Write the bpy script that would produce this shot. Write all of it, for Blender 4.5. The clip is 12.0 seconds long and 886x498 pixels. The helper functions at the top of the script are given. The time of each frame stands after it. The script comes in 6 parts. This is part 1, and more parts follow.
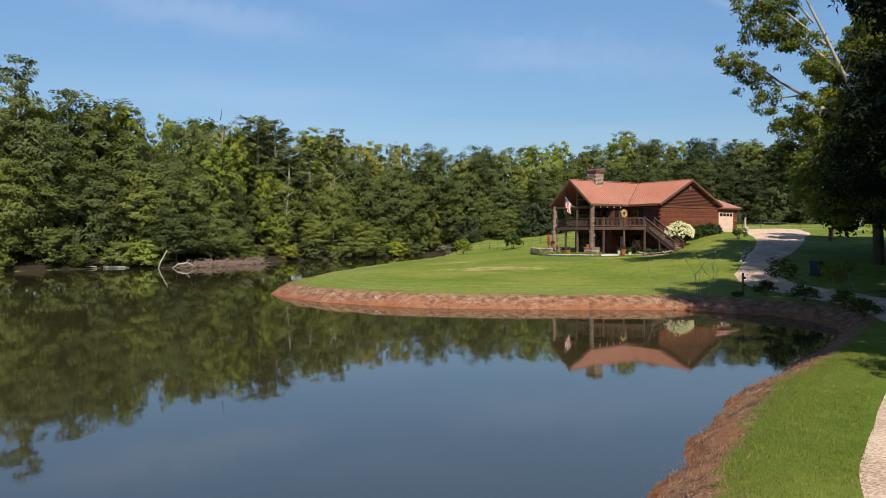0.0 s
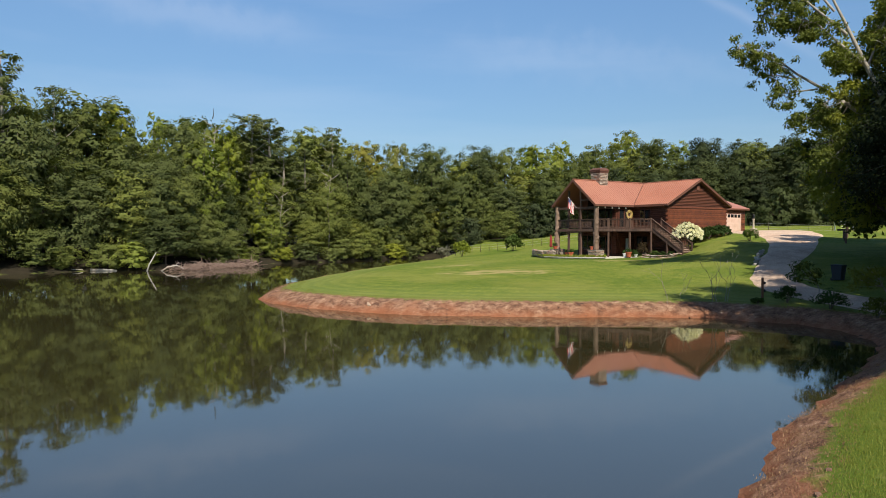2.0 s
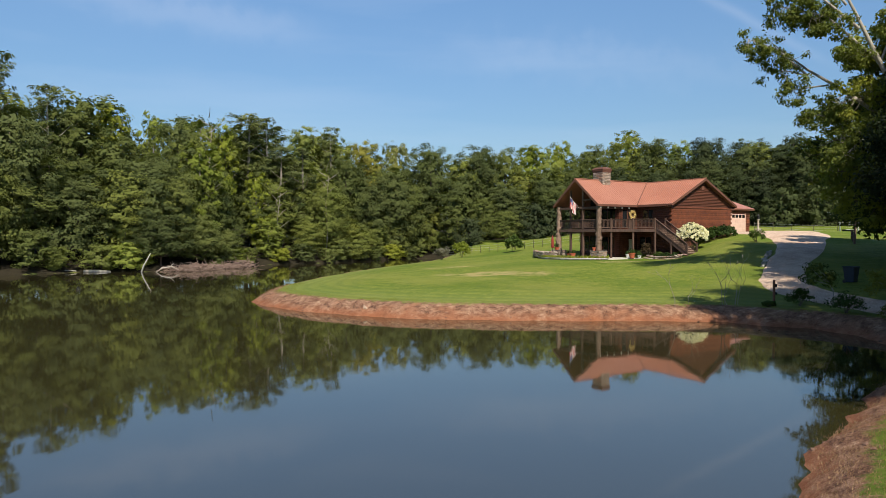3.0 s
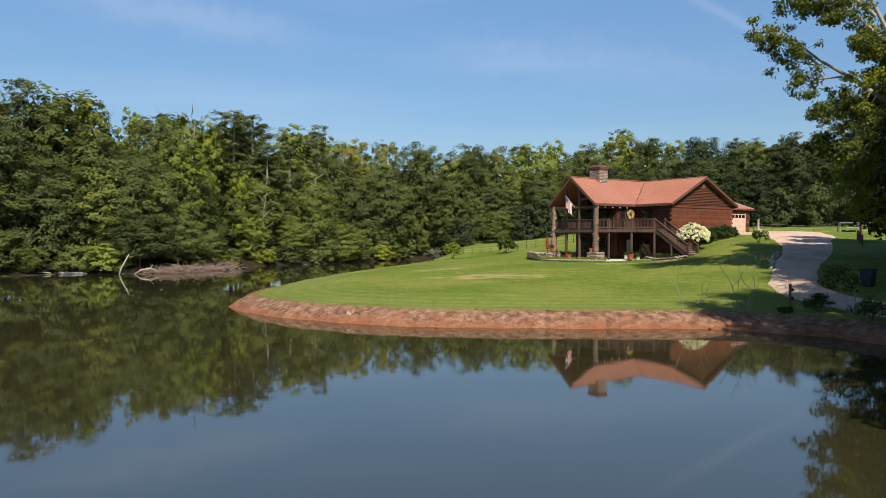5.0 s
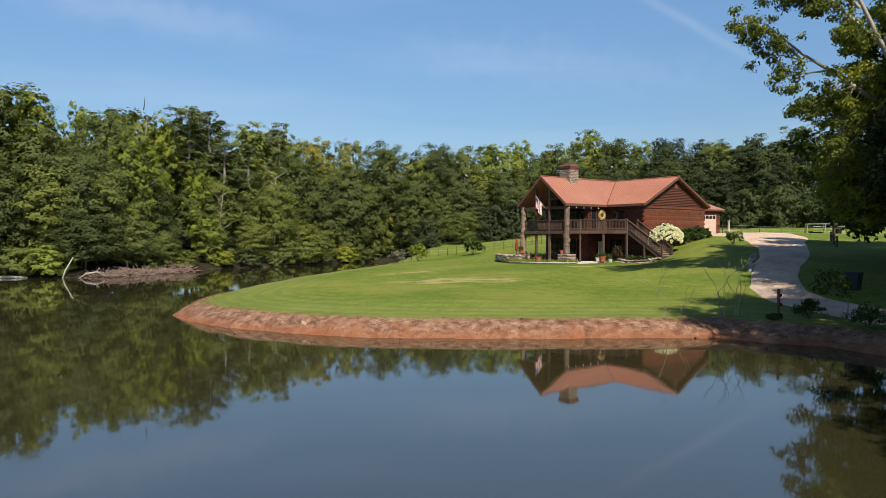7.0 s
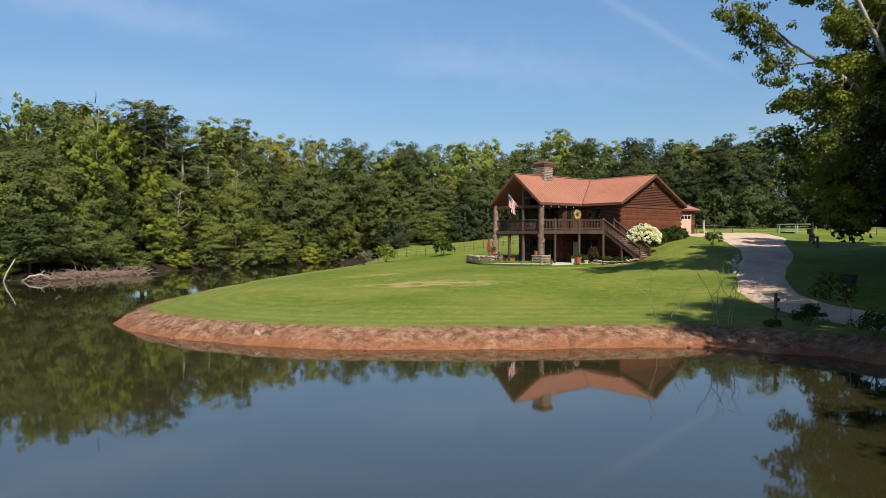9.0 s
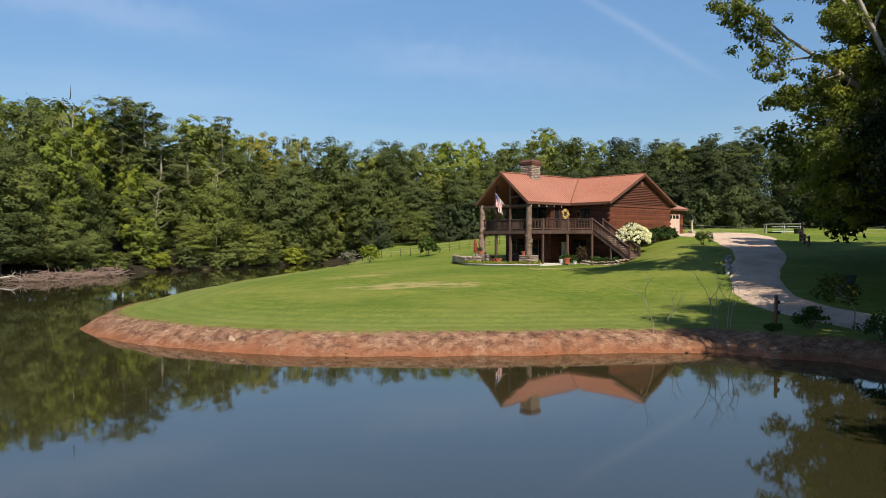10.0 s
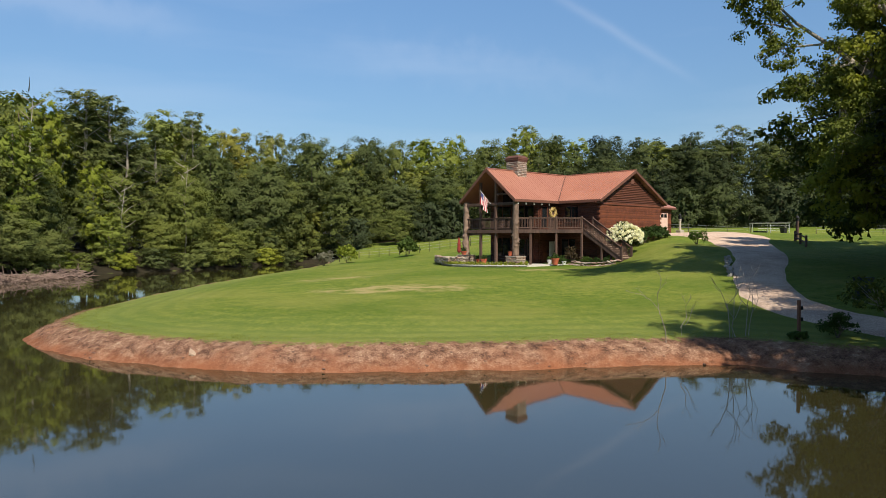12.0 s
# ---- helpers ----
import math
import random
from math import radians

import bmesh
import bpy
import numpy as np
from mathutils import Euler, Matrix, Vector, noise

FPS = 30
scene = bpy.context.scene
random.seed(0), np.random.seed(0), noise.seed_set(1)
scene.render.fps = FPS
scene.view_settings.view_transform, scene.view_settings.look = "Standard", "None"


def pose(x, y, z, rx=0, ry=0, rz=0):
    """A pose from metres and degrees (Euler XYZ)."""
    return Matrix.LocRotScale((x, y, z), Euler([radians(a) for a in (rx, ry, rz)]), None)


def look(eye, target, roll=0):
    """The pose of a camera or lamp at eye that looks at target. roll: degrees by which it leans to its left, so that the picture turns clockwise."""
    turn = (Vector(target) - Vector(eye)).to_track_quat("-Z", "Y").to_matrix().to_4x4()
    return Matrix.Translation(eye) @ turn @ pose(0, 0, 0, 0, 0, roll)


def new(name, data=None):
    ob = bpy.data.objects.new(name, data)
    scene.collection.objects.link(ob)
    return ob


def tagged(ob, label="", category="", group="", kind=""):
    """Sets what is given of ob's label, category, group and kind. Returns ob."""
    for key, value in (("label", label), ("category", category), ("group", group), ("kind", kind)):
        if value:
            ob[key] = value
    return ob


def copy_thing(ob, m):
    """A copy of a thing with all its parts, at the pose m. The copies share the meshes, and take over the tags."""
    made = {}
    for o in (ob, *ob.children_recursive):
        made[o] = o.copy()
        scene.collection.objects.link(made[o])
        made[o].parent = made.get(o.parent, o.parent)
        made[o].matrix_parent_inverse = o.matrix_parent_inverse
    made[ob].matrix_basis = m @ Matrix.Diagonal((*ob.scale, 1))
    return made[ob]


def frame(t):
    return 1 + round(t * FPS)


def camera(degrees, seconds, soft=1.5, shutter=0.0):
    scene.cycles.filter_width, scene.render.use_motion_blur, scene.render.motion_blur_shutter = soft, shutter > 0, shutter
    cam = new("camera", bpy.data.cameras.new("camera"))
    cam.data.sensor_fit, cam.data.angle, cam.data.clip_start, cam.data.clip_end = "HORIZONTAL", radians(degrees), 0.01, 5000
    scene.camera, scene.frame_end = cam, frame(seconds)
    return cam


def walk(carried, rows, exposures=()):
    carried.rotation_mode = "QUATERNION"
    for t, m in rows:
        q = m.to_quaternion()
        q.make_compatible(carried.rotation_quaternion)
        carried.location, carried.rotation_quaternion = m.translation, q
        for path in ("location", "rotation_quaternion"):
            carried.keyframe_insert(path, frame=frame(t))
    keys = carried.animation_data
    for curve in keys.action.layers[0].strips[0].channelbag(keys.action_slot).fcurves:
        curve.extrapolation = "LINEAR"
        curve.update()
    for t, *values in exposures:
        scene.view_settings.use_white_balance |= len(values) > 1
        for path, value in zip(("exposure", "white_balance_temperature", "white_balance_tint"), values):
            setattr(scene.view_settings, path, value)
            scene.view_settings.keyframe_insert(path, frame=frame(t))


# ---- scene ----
cam = camera(65.6, 12.0, soft=0.8)
METRES, EYE, TILT, LEAN, TURN = 19.0, 4.75, -1.3, 0.0, 0.0
ROWS = [
    (0.0, 0.0, 0.0, 0.0, 0.0, 0.0, -0.0),
    (0.5, 0.0012, 0.0401, 0.0011, -0.02, 0.03, -0.0),
    (1.0, 0.0028, 0.0801, 0.0026, -0.05, 0.07, -0.01),
    (1.5, 0.0038, 0.1199, 0.0039, -0.07, 0.1, 0.0),
    (2.0, 0.0054, 0.16, 0.0047, -0.08, 0.13, 0.01),
    (2.5, 0.0063, 0.2002, 0.0058, -0.1, 0.16, 0.01),
    (3.0, 0.007, 0.2399, 0.0063, -0.11, 0.18, 0.0),
    (5.0, 0.0103, 0.4027, 0.0085, -0.86, 0.25, 0.0),
    (5.5, 0.0116, 0.4438, 0.0097, -1.57, 0.26, 0.01),
    (6.0, 0.013, 0.4858, 0.0113, -2.3, 0.28, 0.04),
    (6.5, 0.0143, 0.5275, 0.0127, -3.01, 0.3, 0.06),
    (7.0, 0.0157, 0.5694, 0.0141, -3.73, 0.34, 0.08),
    (9.0, 0.0221, 0.7402, 0.0168, -6.4, 0.38, 0.13),
    (9.5, 0.0257, 0.7827, 0.0178, -7.04, 0.38, 0.15),
    (10.0, 0.0291, 0.8255, 0.0186, -7.67, 0.38, 0.18),
    (10.5, 0.0316, 0.8687, 0.0192, -8.31, 0.38, 0.2),
    (11.0, 0.0322, 0.9121, 0.0201, -8.91, 0.38, 0.23),
    (11.5, 0.0306, 0.9553, 0.0211, -9.41, 0.36, 0.25),
    (12.0, 0.026, 0.9987, 0.022, -9.63, 0.35, 0.26),
]
walk(cam, [(t, pose(0, 0, EYE, TILT, LEAN, TURN) @ pose(METRES * x, METRES * y, METRES * z, 90 + pitch, roll, yaw)) for t, x, y, z, yaw, pitch, roll in ROWS])

# ---- world, sun, exposure ----
SUN_EL, SUN_AZ = 49.0, 167.0          # degrees above the horizon; compass bearing from +y over +x
sun_dir = Vector((math.sin(radians(SUN_AZ)) * math.cos(radians(SUN_EL)),
                  math.cos(radians(SUN_AZ)) * math.cos(radians(SUN_EL)), math.sin(radians(SUN_EL))))
world = bpy.data.worlds.new("sky")
scene.world = world
world.use_nodes = True
wn, wl = world.node_tree.nodes, world.node_tree.links
sky = wn.new("ShaderNodeTexSky")
sky.sky_type = 'NISHITA'
sky.sun_disc = False
sky.sun_elevation, sky.sun_rotation = radians(SUN_EL), radians(SUN_AZ)
sky.altitude, sky.air_density, sky.dust_density, sky.ozone_density = 200, 1.0, 0.6, 2.0
wcoord = wn.new("ShaderNodeTexCoord")
wmap = wn.new("ShaderNodeMapping")
wmap.inputs["Rotation"].default_value = (0.0, radians(14), radians(20))
wmap.inputs["Scale"].default_value = (1.1, 3.0, 9.0)
wl.new(wcoord.outputs["Generated"], wmap.inputs["Vector"])
wnoise = wn.new("ShaderNodeTexNoise")
wnoise.inputs["Scale"].default_value, wnoise.inputs["Detail"].default_value = 1.3, 6.0
wnoise.inputs["Roughness"].default_value = 0.5
wl.new(wmap.outputs["Vector"], wnoise.inputs["Vector"])
wramp = wn.new("ShaderNodeMapRange")
wramp.inputs["From Min"].default_value, wramp.inputs["From Max"].default_value = 0.5, 0.85
wramp.inputs["To Min"].default_value, wramp.inputs["To Max"].default_value = 0.0, 0.2
wl.new(wnoise.outputs["Fac"], wramp.inputs["Value"])
wmix = wn.new("ShaderNodeMix")
wmix.data_type = 'RGBA'
wl.new(wramp.outputs["Result"], wmix.inputs["Factor"])
wtint = wn.new("ShaderNodeMix")
wtint.data_type, wtint.blend_type = 'RGBA', 'MULTIPLY'
wtint.inputs["Factor"].default_value = 1.0
wsep = wn.new("ShaderNodeSeparateXYZ")
wl.new(wcoord.outputs["Generated"], wsep.inputs["Vector"])
wdeep = wn.new("ShaderNodeValToRGB")
wel = wdeep.color_ramp.elements
wel.new(0.5)
for e, (p, c) in zip(wel, ((0.05, (0.65, 0.72, 0.75)), (0.38, (1.06, 1.28, 1.39)), (0.80, (0.50, 0.66, 0.79)))):
    e.position, e.color = p, (*c, 1)
wl.new(wsep.outputs["Z"], wdeep.inputs["Fac"])
wl.new(wdeep.outputs["Color"], wtint.inputs["B"])
wl.new(sky.outputs["Color"], wtint.inputs["A"])
wl.new(wtint.outputs["Result"], wmix.inputs["A"])
wmix.inputs["B"].default_value = (6.5, 7.2, 8.4, 1)


def streak_in_sky(start, end, width, dense, seed, ragged=0.5):
    """A long thin cloud from one direction to another: how much of it covers each direction."""
    p, q = Vector(start).normalized(), Vector(end).normalized()
    across, mid = p.cross(q).normalized(), (p + q).normalized()
    along, reach = across.cross(mid), math.acos(p.dot(q)) / 2

    def calc(op, a, b):
        m = wn.new("ShaderNodeMath")
        m.operation = op
        for i, v in enumerate((a, b)):
            if isinstance(v, (int, float)):
                m.inputs[i].default_value = v
            else:
                wl.new(v, m.inputs[i])
        return m.outputs["Value"]

    def facing(d):
        m = wn.new("ShaderNodeVectorMath")
        m.operation = 'DOT_PRODUCT'
        wl.new(wcoord.outputs["Generated"], m.inputs[0])
        m.inputs[1].default_value = d
        return m.outputs["Value"]

    wisp = wn.new("ShaderNodeTexNoise")
    wisp.inputs["Scale"].default_value, wisp.inputs["Detail"].default_value = 14.0 + seed, 5.0
    wl.new(wcoord.outputs["Generated"], wisp.inputs["Vector"])
    wob = calc('MULTIPLY', calc('SUBTRACT', wisp.outputs["Fac"], 0.5), width * ragged * 4)
    u = calc('DIVIDE', calc('ADD', facing(across), wob), width)
    v = calc('DIVIDE', facing(along), math.sin(reach))
    body = calc('POWER', 2.718, calc('MULTIPLY', calc('MULTIPLY', u, u), -1.0))
    v2 = calc('MULTIPLY', v, v)
    ends = calc('POWER', 2.718, calc('MULTIPLY', calc('MULTIPLY', v2, v2), -1.0))
    front = calc('GREATER_THAN', facing(mid), 0.0)
    body = calc('MULTIPLY', calc('MULTIPLY', body, front), calc('MULTIPLY', ends, calc('ADD', wisp.outputs["Fac"], 0.5)))
    return calc('MULTIPLY', body, dense)


cloud = wmix.outputs["Result"]
for start, end, width, dense, seed, ragged in (((0.29, 0.897, 0.337), (0.470, 0.855, 0.219), 0.006, 0.085, 0, 0.5),
                                               ((-0.47, 0.83, 0.30), (-0.19, 0.94, 0.272), 0.022, 0.11, 5, 0.8),
                                               ((0.0, 0.966, 0.257), (0.42, 0.883, 0.210), 0.026, 0.05, 9, 0.9)):
    over = wn.new("ShaderNodeMix")
    over.data_type = 'RGBA'
    wl.new(streak_in_sky(start, end, width, dense, seed, ragged), over.inputs["Factor"])
    wl.new(cloud, over.inputs["A"])
    over.inputs["B"].default_value = (8.6, 8.6, 9.2, 1)
    cloud = over.outputs["Result"]
bg = wn["Background"]
wl.new(cloud, bg.inputs["Color"])
bg.inputs["Strength"].default_value = 0.089
sun = new("sun", bpy.data.lights.new("sun", 'SUN'))
sun.data.energy, sun.data.angle, sun.data.color = 5.0, radians(0.53), (1.0, 0.905, 0.76)
sun.matrix_world = look(sun_dir * 100, (0, 0, 0))
scene.view_settings.exposure = 0.4


# ---- materials ----
def material(name, rough=0.8, metal=0.0, spec=0.5):
    m = bpy.data.materials.new(name)
    m.use_nodes = True
    b = m.node_tree.nodes["Principled BSDF"]
    b.inputs["Roughness"].default_value, b.inputs["Metallic"].default_value = rough, metal
    b.inputs["Specular IOR Level"].default_value = spec
    return m, m.node_tree.nodes, m.node_tree.links, b


def coords(n, l, scale=(1, 1, 1), space="Object"):
    c, mp = n.new("ShaderNodeTexCoord"), n.new("ShaderNodeMapping")
    mp.inputs["Scale"].default_value = scale
    l.new(c.outputs[space], mp.inputs["Vector"])
    return mp.outputs["Vector"]


def noise_at(n, l, vec, scale, detail=4.0, rough=0.55):
    t = n.new("ShaderNodeTexNoise")
    t.inputs["Scale"].default_value, t.inputs["Detail"].default_value, t.inputs["Roughness"].default_value = scale, detail, rough
    l.new(vec, t.inputs["Vector"])
    return t.outputs["Fac"]


def ramp(n, l, fac, stops):
    r = n.new("ShaderNodeValToRGB")
    el = r.color_ramp.elements
    while len(el) < len(stops):
        el.new(0.5)
    for e, (p, c) in zip(el, stops):
        e.position, e.color = p, (*c, 1)
    l.new(fac, r.inputs["Fac"])
    return r.outputs["Color"]


def mix(n, l, fac, a, b, mode='MIX'):
    m = n.new("ShaderNodeMix")
    m.data_type, m.blend_type = 'RGBA', mode
    for key, v in (("Factor", fac), ("A", a), ("B", b)):
        if isinstance(v, (int, float)):
            m.inputs[key].default_value = v
        elif isinstance(v, tuple):
            m.inputs[key].default_value = (*v, 1)
        else:
            l.new(v, m.inputs[key])
    return m.outputs["Result"]


def remap(n, l, v, a, b, c=0.0, d=1.0):
    m = n.new("ShaderNodeMapRange")
    l.new(v, m.inputs["Value"])
    for key, x in (("From Min", a), ("From Max", b), ("To Min", c), ("To Max", d)):
        m.inputs[key].default_value = x
    return m.outputs["Result"]


def maths(n, l, op, a, b):
    m = n.new("ShaderNodeMath")
    m.operation = op
    for i, v in enumerate((a, b)):
        if isinstance(v, (int, float)):
            m.inputs[i].default_value = v
        else:
            l.new(v, m.inputs[i])
    return m.outputs["Value"]


def bump(n, l, b, h, strength=0.5, dist=0.02):
    k = n.new("ShaderNodeBump")
    k.inputs["Strength"].default_value, k.inputs["Distance"].default_value = strength, dist
    l.new(h, k.inputs["Height"])
    l.new(k.outputs["Normal"], b.inputs["Normal"])


def plain(name, lo, hi, rough=0.8, metal=0.0, scale=6.0, grain=(1, 1, 1), relief=0.3, dist=0.01, spec=0.4):
    """A worn surface: two scales of noise between two colours, each object a little different."""
    m, n, l, b = material(name, rough, metal, spec)
    v = coords(n, l, grain)
    a, c = noise_at(n, l, v, scale, 5, 0.6), noise_at(n, l, v, scale * 0.13, 3)
    info = n.new("ShaderNodeObjectInfo")
    f = maths(n, l, 'ADD', maths(n, l, 'MULTIPLY', a, 0.55), maths(n, l, 'MULTIPLY', c, 0.45))
    f = maths(n, l, 'ADD', f, maths(n, l, 'MULTIPLY', maths(n, l, 'SUBTRACT', info.outputs["Random"], 0.5), 0.22))
    l.new(ramp(n, l, f, [(0.3, lo), (0.7, hi)]), b.inputs["Base Color"])
    bump(n, l, b, a, relief, dist)
    return m


def leaf_material(name, dark, mid, light, spread=0.25, trans=0.25):
    m, n, l, b = material(name, 0.7, 0, 0.12)
    info, geo = n.new("ShaderNodeObjectInfo"), n.new("ShaderNodeNewGeometry")
    v = coords(n, l)
    patch = noise_at(n, l, v, 0.45, 2)
    f = maths(n, l, 'ADD', maths(n, l, 'MULTIPLY', info.outputs["Random"], 0.85), maths(n, l, 'MULTIPLY', geo.outputs["Random Per Island"], spread))
    f = maths(n, l, 'ADD', f, maths(n, l, 'MULTIPLY', patch, 0.45))
    f = remap(n, l, f, 0.22, 1.12)
    dull = tuple(0.75 * a + 0.25 * (0.9 * a + 0.3 * sum(dark)) for a in mid)
    col = ramp(n, l, f, [(0.0, dark), (0.3, dull), (0.55, mid), (1.0, light)])
    l.new(col, b.inputs["Base Color"])
    t = n.new("ShaderNodeBsdfTranslucent")
    l.new(mix(n, l, 1.0, col, (1.1, 1.2, 0.55), 'MULTIPLY'), t.inputs["Color"])
    s = n.new("ShaderNodeMixShader")
    s.inputs["Fac"].default_value = trans
    l.new(b.outputs["BSDF"], s.inputs[1])
    l.new(t.outputs["BSDF"], s.inputs[2])
    l.new(s.outputs["Shader"], n["Material Output"].inputs["Surface"])
    return m


def ground_material():
    """Mown grass with dry patches; red clay where the attribute 'soil' says so; bare leaf litter under the woods."""
    m, n, l, b = material("lawn_and_clay", 0.9, 0, 0.15)
    v = coords(n, l)
    fine, mid, big = noise_at(n, l, v, 14, 6, 0.75), noise_at(n, l, v, 1.1, 5, 0.6), noise_at(n, l, v, 0.11, 4)
    blade = noise_at(n, l, coords(n, l, (1, 0.55, 1)), 5.0, 4, 0.7)
    streak = noise_at(n, l, coords(n, l, (0.22, 0.7, 1)), 1.0, 4, 0.6)
    g = maths(n, l, 'ADD', maths(n, l, 'MULTIPLY', fine, 0.34), maths(n, l, 'MULTIPLY', mid, 0.30))
    g = maths(n, l, 'ADD', g, maths(n, l, 'MULTIPLY', blade, 0.36))
    grass = ramp(n, l, g, [(0.30, (0.038, 0.074, 0.009)), (0.48, (0.118, 0.166, 0.020)), (0.66, (0.272, 0.280, 0.055))])
    pale = maths(n, l, 'ADD', maths(n, l, 'MULTIPLY', big, 0.7), maths(n, l, 'MULTIPLY', streak, 0.3))
    grass = mix(n, l, remap(n, l, pale, 0.46, 0.64, 0, 0.75), grass, (0.225, 0.232, 0.050))
    lush = noise_at(n, l, coords(n, l, (0.055, 0.085, 1)), 1.0, 3, 0.5)
    grass = mix(n, l, remap(n, l, lush, 0.47, 0.62, 0, 0.5), grass, (0.066, 0.122, 0.010))
    wave = n.new("ShaderNodeTexWave")
    wave.bands_direction = 'Y'
    wave.inputs["Scale"].default_value, wave.inputs["Distortion"].default_value = 0.32, 2.5
    wave.inputs["Detail"].default_value, wave.inputs["Detail Scale"].default_value = 2.0, 0.4
    l.new(v, wave.inputs["Vector"])
    grass = mix(n, l, remap(n, l, wave.outputs["Fac"], 0.3, 0.9, 0, 0.05), grass, (0.066, 0.118, 0.016))
    off = n.new("ShaderNodeAttribute")
    off.attribute_name = "from_shore"
    arcs = maths(n, l, 'SINE', maths(n, l, 'MULTIPLY', maths(n, l, 'ADD', off.outputs["Fac"], maths(n, l, 'MULTIPLY', mid, 0.5)), 5.2), 0.0)
    arcs = maths(n, l, 'MULTIPLY', remap(n, l, arcs, -0.5, 0.8, 0, 0.42), remap(n, l, off.outputs["Fac"], 4.0, 10.0, 1.0, 0.0))
    grass = mix(n, l, arcs, grass, (0.058, 0.110, 0.015))
    grass = mix(n, l, remap(n, l, off.outputs["Fac"], 2.0, 8.0, 0.42, 0.0), grass, (0.235, 0.262, 0.075))
    dry = n.new("ShaderNodeAttribute")
    dry.attribute_name = "dry"
    ragged = maths(n, l, 'ADD', maths(n, l, 'MULTIPLY', maths(n, l, 'SUBTRACT', noise_at(n, l, coords(n, l, (0.5, 0.7, 1)), 1.1, 7, 0.75), 0.5), 5.0), 0.75)
    dm = remap(n, l, maths(n, l, 'MULTIPLY', dry.outputs["Fac"], ragged), 0.4, 1.0, 0, 0.8)
    grass = mix(n, l, dm, grass, (0.38, 0.30, 0.135))
    clay_f = maths(n, l, 'ADD', maths(n, l, 'MULTIPLY', noise_at(n, l, v, 2.2, 6, 0.7), 0.6), maths(n, l, 'MULTIPLY', noise_at(n, l, v, 17, 4, 0.7), 0.4))
    clay = ramp(n, l, clay_f, [(0.36, (0.045, 0.024, 0.017)), (0.46, (0.17, 0.088, 0.056)), (0.55, (0.32, 0.185, 0.12)), (0.65, (0.52, 0.39, 0.27))])
    clay = mix(n, l, remap(n, l, noise_at(n, l, v, 0.55, 4), 0.52, 0.68, 0, 0.7), clay, (0.27, 0.105, 0.052))
    sep = n.new("ShaderNodeSeparateXYZ")
    l.new(v, sep.inputs["Vector"])
    low = maths(n, l, 'ADD', sep.outputs["Z"], maths(n, l, 'MULTIPLY', noise_at(n, l, v, 1.6, 4, 0.7), 0.7))
    clay = mix(n, l, remap(n, l, low, 0.42, 0.78, 0.6, 0.0), clay, (0.27, 0.095, 0.040))
    soil = n.new("ShaderNodeAttribute")
    soil.attribute_name = "soil"
    sm = remap(n, l, maths(n, l, 'ADD', soil.outputs["Fac"], maths(n, l, 'MULTIPLY', maths(n, l, 'SUBTRACT', noise_at(n, l, v, 2.6, 5, 0.7), 0.5), 1.1)), 0.38, 0.62)
    col = mix(n, l, sm, grass, clay)
    wood = n.new("ShaderNodeAttribute")
    wood.attribute_name = "litter"
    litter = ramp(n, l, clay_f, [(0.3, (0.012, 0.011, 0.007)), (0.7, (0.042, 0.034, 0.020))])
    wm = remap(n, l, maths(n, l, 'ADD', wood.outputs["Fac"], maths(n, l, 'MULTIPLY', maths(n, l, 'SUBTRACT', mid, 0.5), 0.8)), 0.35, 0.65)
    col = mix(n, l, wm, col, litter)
    l.new(col, b.inputs["Base Color"])
    bump(n, l, b, maths(n, l, 'ADD', fine, maths(n, l, 'MULTIPLY', clay_f, 2.0)), 0.8, 0.07)
    return m


def water_material():
    m, n, l, b = material("pond_water", 0.036, 0, 0.5)
    b.inputs["IOR"].default_value = 2.2
    v = coords(n, l)
    silt = noise_at(n, l, v, 0.06, 3)
    l.new(ramp(n, l, silt, [(0.3, (0.027, 0.0250, 0.0105)), (0.7, (0.033, 0.0305, 0.013))]), b.inputs["Base Color"])
    a = noise_at(n, l, coords(n, l, (1.0, 0.45, 1)), 1.4, 3, 0.5)
    c = noise_at(n, l, v, 0.22, 2)
    k = maths(n, l, 'ADD', maths(n, l, 'MULTIPLY', a, 0.35), c)
    bump(n, l, b, k, 0.16, 0.03)
    return m


def gravel_material():
    m, n, l, b = material("pale_gravel", 0.95, 0, 0.2)
    v = coords(n, l)
    t = n.new("ShaderNodeTexVoronoi")
    t.inputs["Scale"].default_value = 16
    l.new(v, t.inputs["Vector"])
    f = maths(n, l, 'ADD', maths(n, l, 'MULTIPLY', t.outputs["Distance"], 0.5), maths(n, l, 'MULTIPLY', noise_at(n, l, v, 0.6, 5, 0.65), 0.75))
    l.new(ramp(n, l, f, [(0.3, (0.22, 0.145, 0.105)), (0.55, (0.44, 0.315, 0.235)), (0.8, (0.64, 0.49, 0.375))]), b.inputs["Base Color"])
    bump(n, l, b, f, 0.8, 0.03)
    return m


def roof_material():
    m, n, l, b = material("red_metal_roof", 0.42, 0.0, 0.5)
    v = coords(n, l)
    a, c = noise_at(n, l, v, 3, 5, 0.6), noise_at(n, l, v, 0.35, 4)
    f = maths(n, l, 'ADD', maths(n, l, 'MULTIPLY', a, 0.4), maths(n, l, 'MULTIPLY', c, 0.6))
    l.new(ramp(n, l, f, [(0.3, (0.33, 0.135, 0.088)), (0.7, (0.41, 0.19, 0.13))]), b.inputs["Base Color"])
    bump(n, l, b, a, 0.1, 0.01)
    return m


